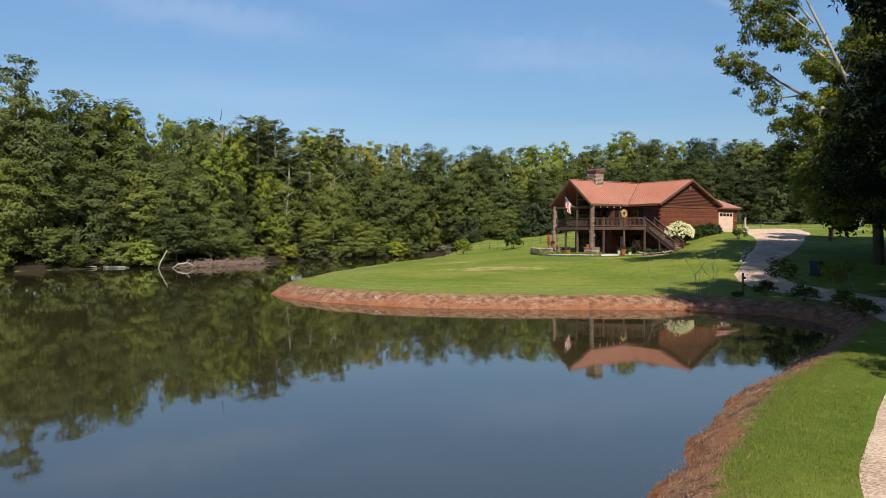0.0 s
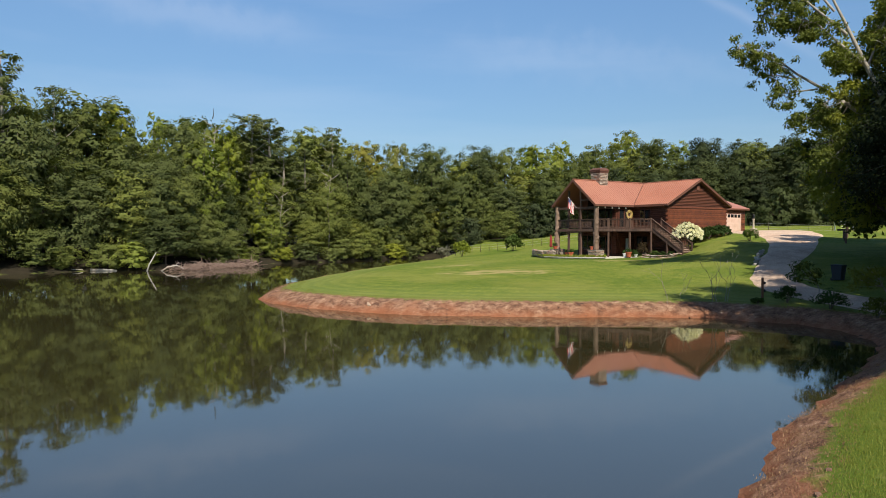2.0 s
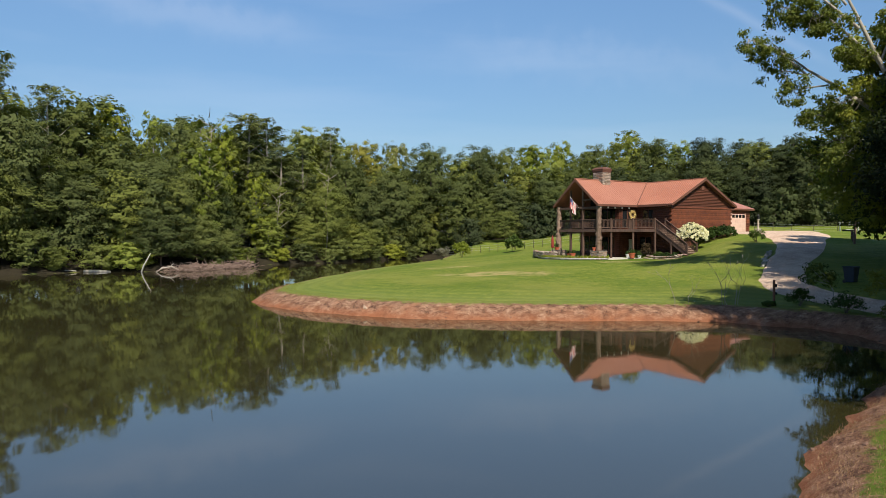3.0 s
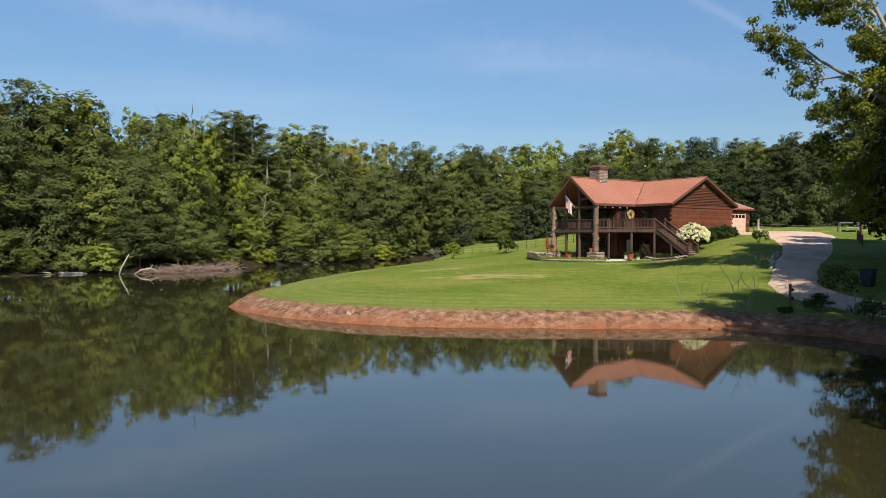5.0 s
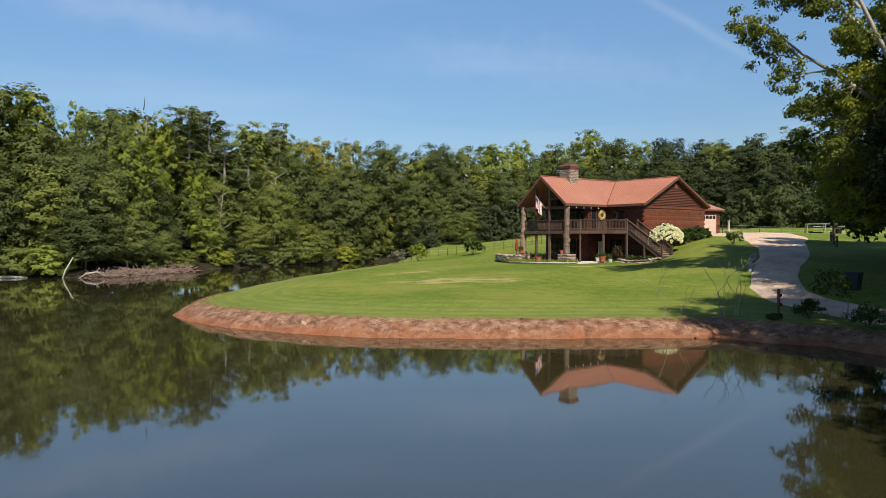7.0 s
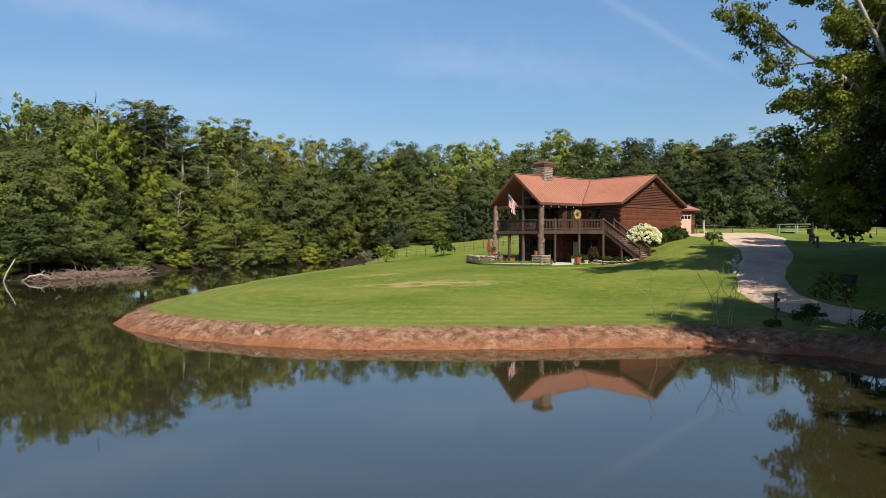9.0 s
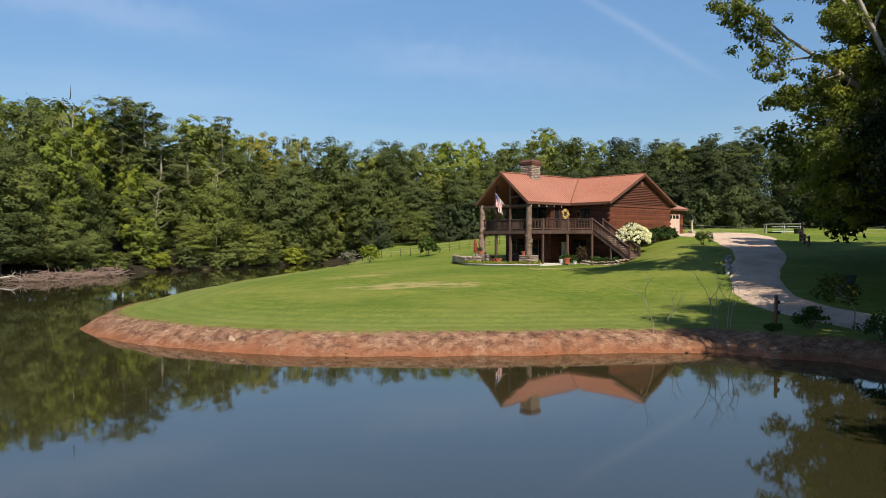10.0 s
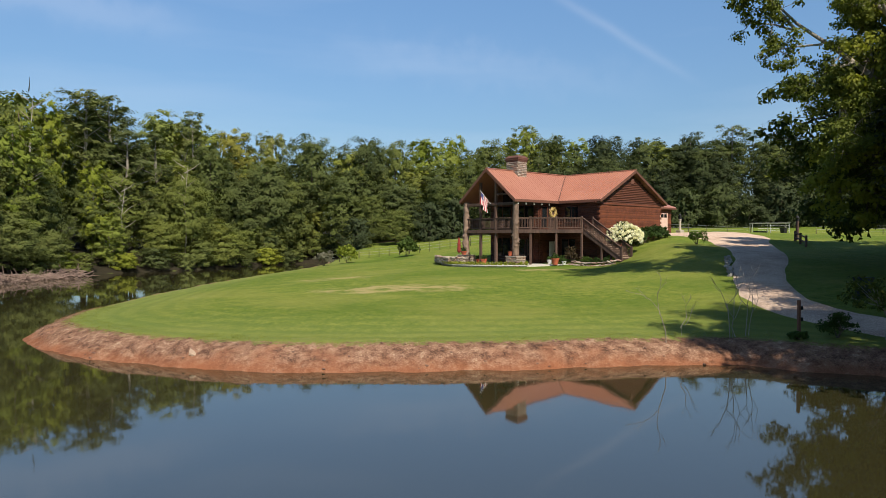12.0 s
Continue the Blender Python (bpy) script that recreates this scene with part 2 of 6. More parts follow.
def glass_material():
    m, n, l, b = material("window_glass", 0.03, 0, 0.6)
    b.inputs["Base Color"].default_value = (0.012, 0.014, 0.016, 1)
    return m


def fieldstone_material():
    """Fieldstones, each of its own colour."""
    m, n, l, b = material("tan_fieldstone", 0.9, 0, 0.2)
    info = n.new("ShaderNodeObjectInfo")
    v = coords(n, l)
    grain = noise_at(n, l, v, 9, 5, 0.7)
    base = ramp(n, l, info.outputs["Random"], [(0.0, (0.20, 0.15, 0.125)), (0.25, (0.38, 0.30, 0.24)), (0.45, (0.33, 0.20, 0.15)), (0.6, (0.46, 0.38, 0.30)), (0.8, (0.30, 0.27, 0.24)), (1.0, (0.56, 0.48, 0.39))])
    l.new(mix(n, l, remap(n, l, grain, 0.35, 0.7, 0, 0.55), base, (0.20, 0.145, 0.105)), b.inputs["Base Color"])
    bump(n, l, b, grain, 0.8, 0.03)
    return m


GROUND, WATER, GRAVEL, ROOF, GLASS = ground_material(), water_material(), gravel_material(), roof_material(), glass_material()
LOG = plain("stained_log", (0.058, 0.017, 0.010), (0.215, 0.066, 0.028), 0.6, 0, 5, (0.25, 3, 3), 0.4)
# Darker log for gable and timbers; on porch walls it paints in the shade.
LOG_DARK_SHADE = plain("dark_log", (0.05, 0.016, 0.009), (0.12, 0.040, 0.021), 0.65, 0, 5, (3, 0.25, 3), 0.4)
DECK = plain("weathered_deck_wood", (0.045, 0.026, 0.020), (0.145, 0.086, 0.064), 0.8, 0, 7, (1, 1, 0.3), 0.4)
# Lighter copy of the deck wood: sunlight on the treads put into colour.
TREAD_LIT = plain("worn_tread_wood", (0.17, 0.115, 0.085), (0.40, 0.29, 0.22), 0.85, 0, 7)
TRIM = plain("brown_fascia", (0.10, 0.042, 0.027), (0.17, 0.075, 0.05), 0.6)
LOGPOST = plain("peeled_log", (0.055, 0.034, 0.025), (0.30, 0.205, 0.15), 0.8, 0, 6, (1, 1, 0.3), 0.9, 0.04)
STONE = fieldstone_material()
MORTAR = plain("grey_mortar", (0.24, 0.20, 0.165), (0.36, 0.31, 0.26), 0.95, 0, 20)
ROCK = plain("grey_rock", (0.16, 0.145, 0.13), (0.42, 0.39, 0.35), 0.9, 0, 6, relief=0.7, dist=0.03)
CONCRETE = plain("pale_concrete", (0.42, 0.39, 0.35), (0.60, 0.56, 0.50), 0.9, 0, 4)
BEIGE = plain("beige_door_paint", (0.55, 0.37, 0.29), (0.66, 0.47, 0.39), 0.6, 0, 3)
WHITE = plain("white_paint", (0.66, 0.65, 0.62), (0.8, 0.79, 0.77), 0.6, 0, 3)
TERRACOTTA = plain("terracotta", (0.33, 0.075, 0.035), (0.50, 0.14, 0.07), 0.8, 0, 8)
RED_CLOTH = plain("dark_red_cloth", (0.16, 0.02, 0.016), (0.26, 0.035, 0.026), 0.9, 0, 10)
DARKMETAL = plain("dark_metal", (0.02, 0.02, 0.02), (0.05, 0.05, 0.05), 0.5, 0.6, 8)
GALV = plain("galvanised_steel", (0.42, 0.42, 0.41), (0.62, 0.62, 0.6), 0.45, 0.7, 8)
BARK = plain("grey_brown_bark", (0.045, 0.035, 0.026), (0.15, 0.12, 0.09), 0.95, 0, 6, (1, 1, 0.25), 0.9, 0.04)
BARK_PALE = plain("pale_bark", (0.17, 0.15, 0.12), (0.40, 0.36, 0.30), 0.95, 0, 6, (1, 1, 0.3), 0.9, 0.03)
DEADWOOD = plain("bleached_dead_wood", (0.28, 0.25, 0.21), (0.58, 0.54, 0.48), 0.9, 0, 6, (1, 1, 0.3), 0.7, 0.02)
BRUSH = plain("brown_brushwood", (0.10, 0.068, 0.055), (0.30, 0.21, 0.17), 0.95, 0, 8)
LEAF = leaf_material("broad_leaf", (0.082, 0.102, 0.027), (0.142, 0.166, 0.040), (0.208, 0.222, 0.048), 0.10, 0.32)
LEAF_DARK = leaf_material("dark_broad_leaf", (0.053, 0.069, 0.022), (0.092, 0.113, 0.032), (0.148, 0.168, 0.042), 0.10, 0.3)
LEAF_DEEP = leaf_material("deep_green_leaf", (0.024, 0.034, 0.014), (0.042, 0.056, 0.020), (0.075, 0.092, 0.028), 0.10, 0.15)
LEAF_LIGHT = leaf_material("light_broad_leaf", (0.115, 0.142, 0.027), (0.170, 0.198, 0.036), (0.220, 0.240, 0.045), 0.10, 0.28)
LEAF_GOLD = leaf_material("golden_leaf", (0.140, 0.152, 0.030), (0.185, 0.190, 0.038), (0.235, 0.220, 0.044), 0.10, 0.28)
LEAF_YELLOW = leaf_material("yellowing_leaf", (0.142, 0.180, 0.022), (0.198, 0.236, 0.029), (0.25, 0.27, 0.037), 0.08, 0.32)
# Darker leaf copy: shade on drive tree and bank plants put into colour.
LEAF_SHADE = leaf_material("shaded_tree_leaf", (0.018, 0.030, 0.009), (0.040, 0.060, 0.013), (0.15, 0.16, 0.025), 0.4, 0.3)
# Near-black leaf: the deep shade over these trees is put into its colour.
EVERGREEN_SHADE = leaf_material("dark_evergreen_leaf", (0.005, 0.008, 0.0035), (0.008, 0.013, 0.005), (0.015, 0.023, 0.008), 0.3, 0.1)
GREY_LEAF = leaf_material("dull_grey_leaf", (0.06, 0.06, 0.04), (0.10, 0.098, 0.066), (0.15, 0.145, 0.1), 0.4, 0.2)
LEAF_AIRY = leaf_material("airy_yellow_green_leaf", (0.068, 0.092, 0.020), (0.138, 0.164, 0.028), (0.255, 0.265, 0.042), 0.45, 0.36)
LEAF_NEAR = leaf_material("large_tree_leaf", (0.040, 0.058, 0.014), (0.100, 0.128, 0.024), (0.22, 0.232, 0.036), 0.5, 0.32)
NEEDLE = leaf_material("pine_needle", (0.078, 0.094, 0.032), (0.110, 0.130, 0.042), (0.145, 0.160, 0.050), 0.15, 0.25)
BUSH = leaf_material("shrub_leaf", (0.02, 0.04, 0.01), (0.036, 0.066, 0.014), (0.065, 0.10, 0.02))
PETAL = leaf_material("cream_petal", (0.60, 0.58, 0.34), (0.80, 0.76, 0.52), (0.88, 0.85, 0.66), 0.5, 0.2)
MAROON = leaf_material("maroon_leaf", (0.028, 0.014, 0.012), (0.05, 0.026, 0.018), (0.07, 0.05, 0.025))


# ---- mesh helpers ----
class Shape:
    """Gathers boxes, tubes and sheets as plain vertices and faces."""

    def __init__(self):
        self.v, self.f = [], []

    def add(self, verts, faces):
        k = len(self.v)
        self.v += [tuple(p) for p in verts]
        self.f += [tuple(k + i for i in q) for q in faces]
        return self

    def box(self, a, b, bevel=0.0, turn=None):
        """A box from corner a to corner b, its upright edges and rims chamfered by bevel."""
        (x0, y0, z0), (x1, y1, z1) = a, b
        if bevel <= 0:
            vs = [(x, y, z) for z in (z0, z1) for x, y in ((x0, y0), (x1, y0), (x1, y1), (x0, y1))]
            fs = [(3, 2, 1, 0), (4, 5, 6, 7), (0, 1, 5, 4), (1, 2, 6, 5), (2, 3, 7, 6), (3, 0, 4, 7)]
        else:
            c = min(bevel, 0.45 * min(x1 - x0, y1 - y0, z1 - z0))
            rings = [(z0, c), (z0 + c, 0), (z1 - c, 0), (z1, c)]
            vs = []
            for z, i in rings:
                vs += [(x0 + i, y0 + i, z), (x1 - i, y0 + i, z), (x1 - i, y1 - i, z), (x0 + i, y1 - i, z)]
            fs = [(3, 2, 1, 0), (12, 13, 14, 15)]
            for r in range(3):
                for s in range(4):
                    fs.append((4 * r + s, 4 * r + (s + 1) % 4, 4 * r + 4 + (s + 1) % 4, 4 * r + 4 + s))
        if turn is not None:
            vs = [turn @ Vector(p) for p in vs]
        return self.add(vs, fs)

    def tube(self, points, radii, sides=8, cap=True):
        """A round bar along points, with a radius at each."""
        pts = [Vector(p) for p in points]
        k = len(self.v)
        for i, p in enumerate(pts):
            d = (pts[min(i + 1, len(pts) - 1)] - pts[max(i - 1, 0)]).normalized()
            q = d.to_track_quat('Z', 'Y')
            r = radii[i] if isinstance(radii, (list, tuple)) else radii
            for s in range(sides):
                a = 2 * math.pi * s / sides
                self.v.append(tuple(p + q @ Vector((r * math.cos(a), r * math.sin(a), 0))))
        for i in range(len(pts) - 1):
            for s in range(sides):
                a, b = k + i * sides + s, k + i * sides + (s + 1) % sides
                self.f.append((a, b, b + sides, a + sides))
        if cap:
            self.f.append(tuple(k + s for s in reversed(range(sides))))
            self.f.append(tuple(k + (len(pts) - 1) * sides + s for s in range(sides)))
        return self

    def beam(self, p, q, w, h, bevel=0.01):
        """A square-edged timber from p to q, w wide and h deep."""
        p, q = Vector(p), Vector(q)
        d = q - p
        turn = Matrix.Translation(p) @ d.to_track_quat('X', 'Z').to_matrix().to_4x4()
        return self.box((0, -w / 2, -h / 2), (d.length, w / 2, h / 2), bevel, turn)

    def lathe(self, profile, at=(0, 0, 0), sides=14):
        """A turned form from (radius, height) pairs."""
        k = len(self.v)
        for r, z in profile:
            for s in range(sides):
                a = 2 * math.pi * s / sides
                self.v.append((at[0] + r * math.cos(a), at[1] + r * math.sin(a), at[2] + z))
        for i in range(len(profile) - 1):
            for s in range(sides):
                a, b = k + i * sides + s, k + i * sides + (s + 1) % sides
                self.f.append((a, b, b + sides, a + sides))
        self.f.append(tuple(k + s for s in reversed(range(sides))))
        self.f.append(tuple(k + (len(profile) - 1) * sides + s for s in range(sides)))
        return self

    def prism(self, outline, z0, z1):
        """An upright slab over a plan outline (anticlockwise)."""
        m = len(outline)
        vs = [(x, y, z0) for x, y in outline] + [(x, y, z1) for x, y in outline]
        fs = [tuple(reversed(range(m))), tuple(range(m, 2 * m))]
        fs += [(i, (i + 1) % m, m + (i + 1) % m, m + i) for i in range(m)]
        return self.add(vs, fs)

    def rock(self, at, size, rng, flat=0.7):
        """A lumpy stone."""
        bm = bmesh.new()
        bmesh.ops.create_icosphere(bm, subdivisions=2, radius=0.5)
        o = Vector((rng.uniform(0, 50), rng.uniform(0, 50), rng.uniform(0, 50)))
        spin = Euler((rng.uniform(-0.3, 0.3), rng.uniform(-0.3, 0.3), rng.uniform(0, 6.3))).to_matrix()
        vs = []
        for v in bm.verts:
            c = v.co * (1 + 0.7 * noise.noise(v.co * 2.2 + o))
            c = Vector([math.copysign(min(abs(a), 0.42), a) for a in c])
            c = spin @ Vector((c.x * size[0], c.y * size[1], c.z * size[2] * flat))
            vs.append(c + Vector(at))
        fs = [tuple(v.index for v in f.verts) for f in bm.faces]
        bm.free()
        return self.add(vs, fs)

    def mesh(self, name, mat, smooth=False):
        me = bpy.data.meshes.new(name)
        me.from_pydata(self.v, [], self.f)
        me.materials.append(mat)
        if smooth:
            me.polygons.foreach_set("use_smooth", [True] * len(me.polygons))
        me.update()
        return me


def thing(name, at, turn=0.0, label="", category="", group="", kind="", z_turn=None):
    """An Empty at a thing's base."""
    ob = new(name)
    ob.matrix_world = pose(*at, 0, 0, turn)
    ob.empty_display_size = 0.1
    return tagged(ob, label, category, group, kind)


def part(name, shape, mat, parent, label="", smooth=False):
    """One mesh object under a thing or a part."""
    me = shape if isinstance(shape, bpy.types.Mesh) else shape.mesh(name, mat, smooth)
    ob = new(name, me)
    ob.parent = parent
    return tagged(ob, label)


def solid(name, shape, mat, label, category="", kind="", group="", smooth=False):
    """A one-mesh thing in world places."""
    return tagged(new(name, shape.mesh(name, mat, smooth)), label, category, group, kind)


# ---- the lie of the land ----
SHORE_NEAR = [(-30, -26), (-6, -9), (-1, 1), (2.0, 7.5), (3.8, 12.5), (4.9, 14.1), (6.0, 16.0), (8.2, 19.4), (10.0, 21.4), (12.0, 23.6), (15.3, 27.7),
              (18.3, 31.4), (19.7, 34.0), (20.0, 37.0), (19.0, 39.4), (17.2, 40.9)]
SHORE_LAWN = [(15.6, 42.3), (13.3, 42.6), (10.1, 42.8), (6.9, 42.8), (3.4, 43.1), (-0.8, 43.7), (-4.5, 45.0), (-8.6, 47.6), (-11.7, 50.9), (-13.4, 53.7),
              (-14.0, 58.0), (-13.6, 64.0), (-12.6, 72.0), (-10.9, 82.0), (-8.3, 93.0), (-5.4, 104.0), (-2.9, 114.0), (-0.8, 126.0), (0.5, 143.0)]
SHORE_WOODS = [(-6.0, 147.0), (-15, 133), (-19, 125), (-25.8, 119), (-30.1, 115), (-31.4, 107.7), (-35, 97.5), (-38.9, 95.3), (-45.8, 95), (-50.3, 89.4),
               (-54.3, 84.2), (-62, 74), (-72, 58), (-78, 30), (-74, 0), (-55, -20)]
SHORE = SHORE_NEAR + SHORE_LAWN + SHORE_WOODS
LAWN_HEIGHTS = [(12, 73, 2.25), (16, 73.5, 2.25), (20, 72.5, 2.3), (12, 84, 2.4), (16, 80, 2.4), (23.8, 70, 2.85), (24.6, 71.3, 2.95), (27, 71, 3.9), (30.7, 71.8, 4.15), (31, 78, 4.65),
                (0, 47, 1.0), (8, 46, 0.95), (14, 46, 0.95), (-8, 52, 1.0), (4, 55, 1.45), (14, 58, 1.6), (19, 62, 2.1), (-7, 60, 1.25), (-5, 75, 1.4),
                (3, 70, 1.9), (3, 90, 1.7), (3, 115, 1.4), (13, 118, 2.6), (25, 120, 4.5)]
DRIVE_HEIGHTS = [(36, 88, 5.1), (40, 92, 5.3), (22, 52, 1.6), (25.5, 57, 2.3), (27.5, 60, 3.0), (31.5, 68, 3.95), (40, 68, 3.9), (36, 60, 3.2), (42, 75, 4.5),
                 (50, 90, 5.3), (60, 110, 5.0), (45, 120, 5.8), (24, 44, 1.3), (28, 38, 1.4), (40, 45, 2.4), (35, 30, 1.8), (20, 22, 1.0), (9, 13, 0.85),
                 (6, 8, 0.8), (15, 10, 1.0), (30, 5, 1.8)]
WOODS_HEIGHTS = [(-60, 110, 3), (-40, 130, 4), (-20, 150, 4), (-90, 80, 4), (0, 180, 5), (60, 180, 9), (-80, 160, 8), (200, 200, 9), (-200, 200, 11),
                 (0, 350, 11), (0, -150, 2), (200, 0, 5), (-200, 0, 5)]
_h = np.array(LAWN_HEIGHTS + DRIVE_HEIGHTS + WOODS_HEIGHTS, float)
_c2 = 25.0
_k = np.sqrt(((_h[:, None, :2] - _h[None, :, :2]) ** 2).sum(2) + _c2)
_w = np.linalg.solve(_k - 0.02 * np.eye(len(_h)), _h[:, 2] - 4.0)


def shore_distance(x, y):
    """Metres from the waterline, over land; negative over the water."""
    x, y = np.atleast_1d(np.asarray(x, float)), np.atleast_1d(np.asarray(y, float))
    best, inside = np.full(x.shape, 1e9), np.zeros(x.shape, bool)
    for (x0, y0), (x1, y1) in zip(SHORE, SHORE[1:] + SHORE[:1]):
        dx, dy = x1 - x0, y1 - y0
        t = np.clip(((x - x0) * dx + (y - y0) * dy) / (dx * dx + dy * dy), 0, 1)
        best = np.minimum(best, np.hypot(x - x0 - t * dx, y - y0 - t * dy))
        if dy:
            inside ^= ((y0 > y) != (y1 > y)) & (x < x0 + (y - y0) * dx / dy)
    return np.where(inside, -best, best)


def rough_noise(x, y, s, seed):
    return np.array([noise.noise((a * s, b * s, seed)) for a, b in zip(np.ravel(x), np.ravel(y))]).reshape(np.shape(x))


def ground_height(x, y, detail=True):
    x, y = np.atleast_1d(np.asarray(x, float)), np.atleast_1d(np.asarray(y, float))
    d = shore_distance(x, y)
    top = np.full(x.shape, 4.0)
    for hx, hy, w in zip(_h[:, 0], _h[:, 1], _w):
        top = top + w * np.sqrt((x - hx) ** 2 + (y - hy) ** 2 + _c2)
    far = np.clip((np.hypot(x, y - 60) - 150) / 150, 0, 1)
    top = np.clip(top * (1 - far) + 9.0 * far, 0.7, 14)
    near = (d > -4) & (d < 4)
    if detail and near.any():
        n = np.zeros(x.shape)
        n[near] = 0.35 * rough_noise(x[near], y[near], 0.55, 3.1) + 0.18 * rough_noise(x[near], y[near], 1.9, 7.7)
        d = d + n
    s = np.clip(d / 1.9, 0, 1)
    bank = 0.80 * (1 - (1 - s) ** 2.0)
    e = np.clip((d - 1.2) / 6.0, 0, 1)
    e = e * e * (3 - 2 * e)
    land = bank + (top - 0.80) * e
    return np.where(d > 0, land, np.maximum(-1.6, 0.42 * d))


def on_ground(x, y):
    return float(ground_height([x], [y])[0])


def spaced(stops):
    """Grid lines: (from, to, step) runs joined together."""
    out = []
    for a, b, s in stops:
        out += list(np.linspace(a, b, max(1, round((b - a) / s)), endpoint=False))
    return np.array(out + [stops[-1][1]])


DRIVE_LINE = [(39, 88.5, 6.2), (38.0, 80.5, 4.7), (36.3, 74.5, 2.9), (33.0, 67.5, 2.2), (30.0, 62.0, 1.8), (27.1, 58.0, 1.55), (24.9, 54.2, 1.45), (23.1, 50.5, 1.5), (22.3, 47.0, 1.6), (22.6, 43.8, 1.45),
              (23.3, 40.0, 1.45), (23.2, 36.0, 1.5), (20.8, 29.5, 1.5), (16.6, 22.8, 1.5), (12.9, 17.1, 1.5), (10.2, 13.4, 1.5), (8.1, 10.4, 1.5), (6.3, 6.5, 1.5), (5.2, 0.0, 1.5), (5.0, -20, 1.5)]


def smooth_line(points, n):
    """A Catmull-Rom line through points, n steps each."""
    p = np.array(points, float)
    p = np.vstack([2 * p[0] - p[1], p, 2 * p[-1] - p[-2]])
    out = []
    for i in range(1, len(p) - 2):
        for t in np.linspace(0, 1, n, endpoint=False):
            a, b, c, d = p[i - 1], p[i], p[i + 1], p[i + 2]
            out.append(0.5 * (2 * b + (c - a) * t + (2 * a - 5 * b + 4 * c - d) * t * t + (3 * b - a - 3 * c + d) * t ** 3))
    out.append(p[-2])
    return np.array(out)


def build_ground():
    xs = spaced([(-2500, -300, 275), (-300, -100, 20), (-100, -40, 3), (-40, -18, 1.1), (-18, 32, 0.36), (32, 60, 1.0), (60, 120, 4), (120, 300, 20), (300, 2500, 275)])
    ys = spaced([(-2500, -200, 290), (-200, -30, 15), (-30, 5, 1.2), (5, 58, 0.36), (58, 100, 0.8), (100, 160, 2), (160, 320, 16), (320, 2800, 300)])
    gx, gy = np.meshgrid(xs, ys)
    x, y = gx.ravel(), gy.ravel()
    z = ground_height(x, y)
    d = shore_distance(x, y)
    core = (np.abs(x - 8) < 45) & (y > 0) & (y < 110) & (d > 2)
    z[core] += 0.02 * rough_noise(x[core], y[core], 0.35, 1.3)
    nx, ny = len(xs), len(ys)
    i = (np.arange(ny - 1)[:, None] * nx + np.arange(nx - 1)[None, :]).ravel()
    faces = np.stack([i, i + 1, i + nx + 1, i + nx], 1)
    me = bpy.data.meshes.new("ground")
    me.from_pydata(np.stack([x, y, z], 1), [], faces.tolist())
    me.polygons.foreach_set("use_smooth", np.ones(len(faces), bool))
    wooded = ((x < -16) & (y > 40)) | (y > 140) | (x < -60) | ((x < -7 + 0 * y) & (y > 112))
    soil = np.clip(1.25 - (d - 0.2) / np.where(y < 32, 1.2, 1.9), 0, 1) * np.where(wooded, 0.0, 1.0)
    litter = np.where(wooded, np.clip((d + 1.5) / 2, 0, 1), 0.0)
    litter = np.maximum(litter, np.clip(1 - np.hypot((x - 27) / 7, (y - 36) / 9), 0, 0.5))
    dry = np.exp(-(((x - 4.8) / 5.2) ** 2 + ((y - 60.5) / 2.4) ** 2)) * 1.35
    dry = np.maximum(dry, 1.05 * np.exp(-(((x - 16.5) / 6) ** 2 + ((y - 70.5) / 1.6) ** 2)))
    dry = np.maximum(dry, 0.9 * np.exp(-(((x - 1.0) / 4) ** 2 + ((y - 69) / 2.0) ** 2)))
    dry = np.maximum(dry, 0.42 * np.exp(-(((d - 2.3) / 0.9) ** 2)))
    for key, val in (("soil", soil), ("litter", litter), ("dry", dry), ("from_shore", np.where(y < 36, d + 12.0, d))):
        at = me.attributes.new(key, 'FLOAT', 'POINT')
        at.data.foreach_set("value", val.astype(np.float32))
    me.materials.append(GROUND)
    tagged(new("ground", me), "mown green lawn, red clay banks and wooded slopes round a pond", "ground", kind="structure")


build_ground()
water = Shape()
water.prism([(-95, -45), (30, -45), (30, 160), (-95, 160)], -0.06, 0.0)
solid("water", water, WATER, "still brown-green pond water reflecting trees and sky", "pond", "structure")


def build_drive():
    line = smooth_line(DRIVE_LINE, 22)
    s = Shape()
    cols = 15
    d = np.gradient(line[:, :2], axis=0)
    d /= np.linalg.norm(d, axis=1)[:, None]
    for i, (x, y, w) in enumerate(line):
        nx, ny = d[i, 1], -d[i, 0]
        for c in range(cols):
            u = (c / (cols - 1) * 2 - 1) * (w + 0.14 * noise.noise((i * 0.1, c // 8 * 9.0, 0)))
            px, py = x + nx * u, y + ny * u
            s.v.append((px, py, on_ground(px, py) + 0.095 * (1 - min(1.0, abs(c / (cols - 1) * 2 - 1)) ** 5) - 0.02 - 0.015 * math.cos(u * 2.6)))
    for i in range(len(line) - 1):
        for c in range(cols - 1):
            a = i * cols + c
            s.f.append((a, a + 1, a + cols + 1, a + cols))
    solid("driveway", s, GRAVEL, "pale gravel driveway winding down past the lawn", "driveway", "structure", smooth=True)


build_drive()


# ---- the log house ----
ROT = -57.25
HOUSE_AT = (23.82, 83.98, 2.4)
RIDGE, EAVE = 8.43, 5.64
LA, LB, WA, WB = 11.3, 7.88, 3.35, 5.4
DECK_Z = 3.05


def house_to_world(x, y, z):
    return pose(*HOUSE_AT, 0, 0, ROT) @ Vector((x, y, z))


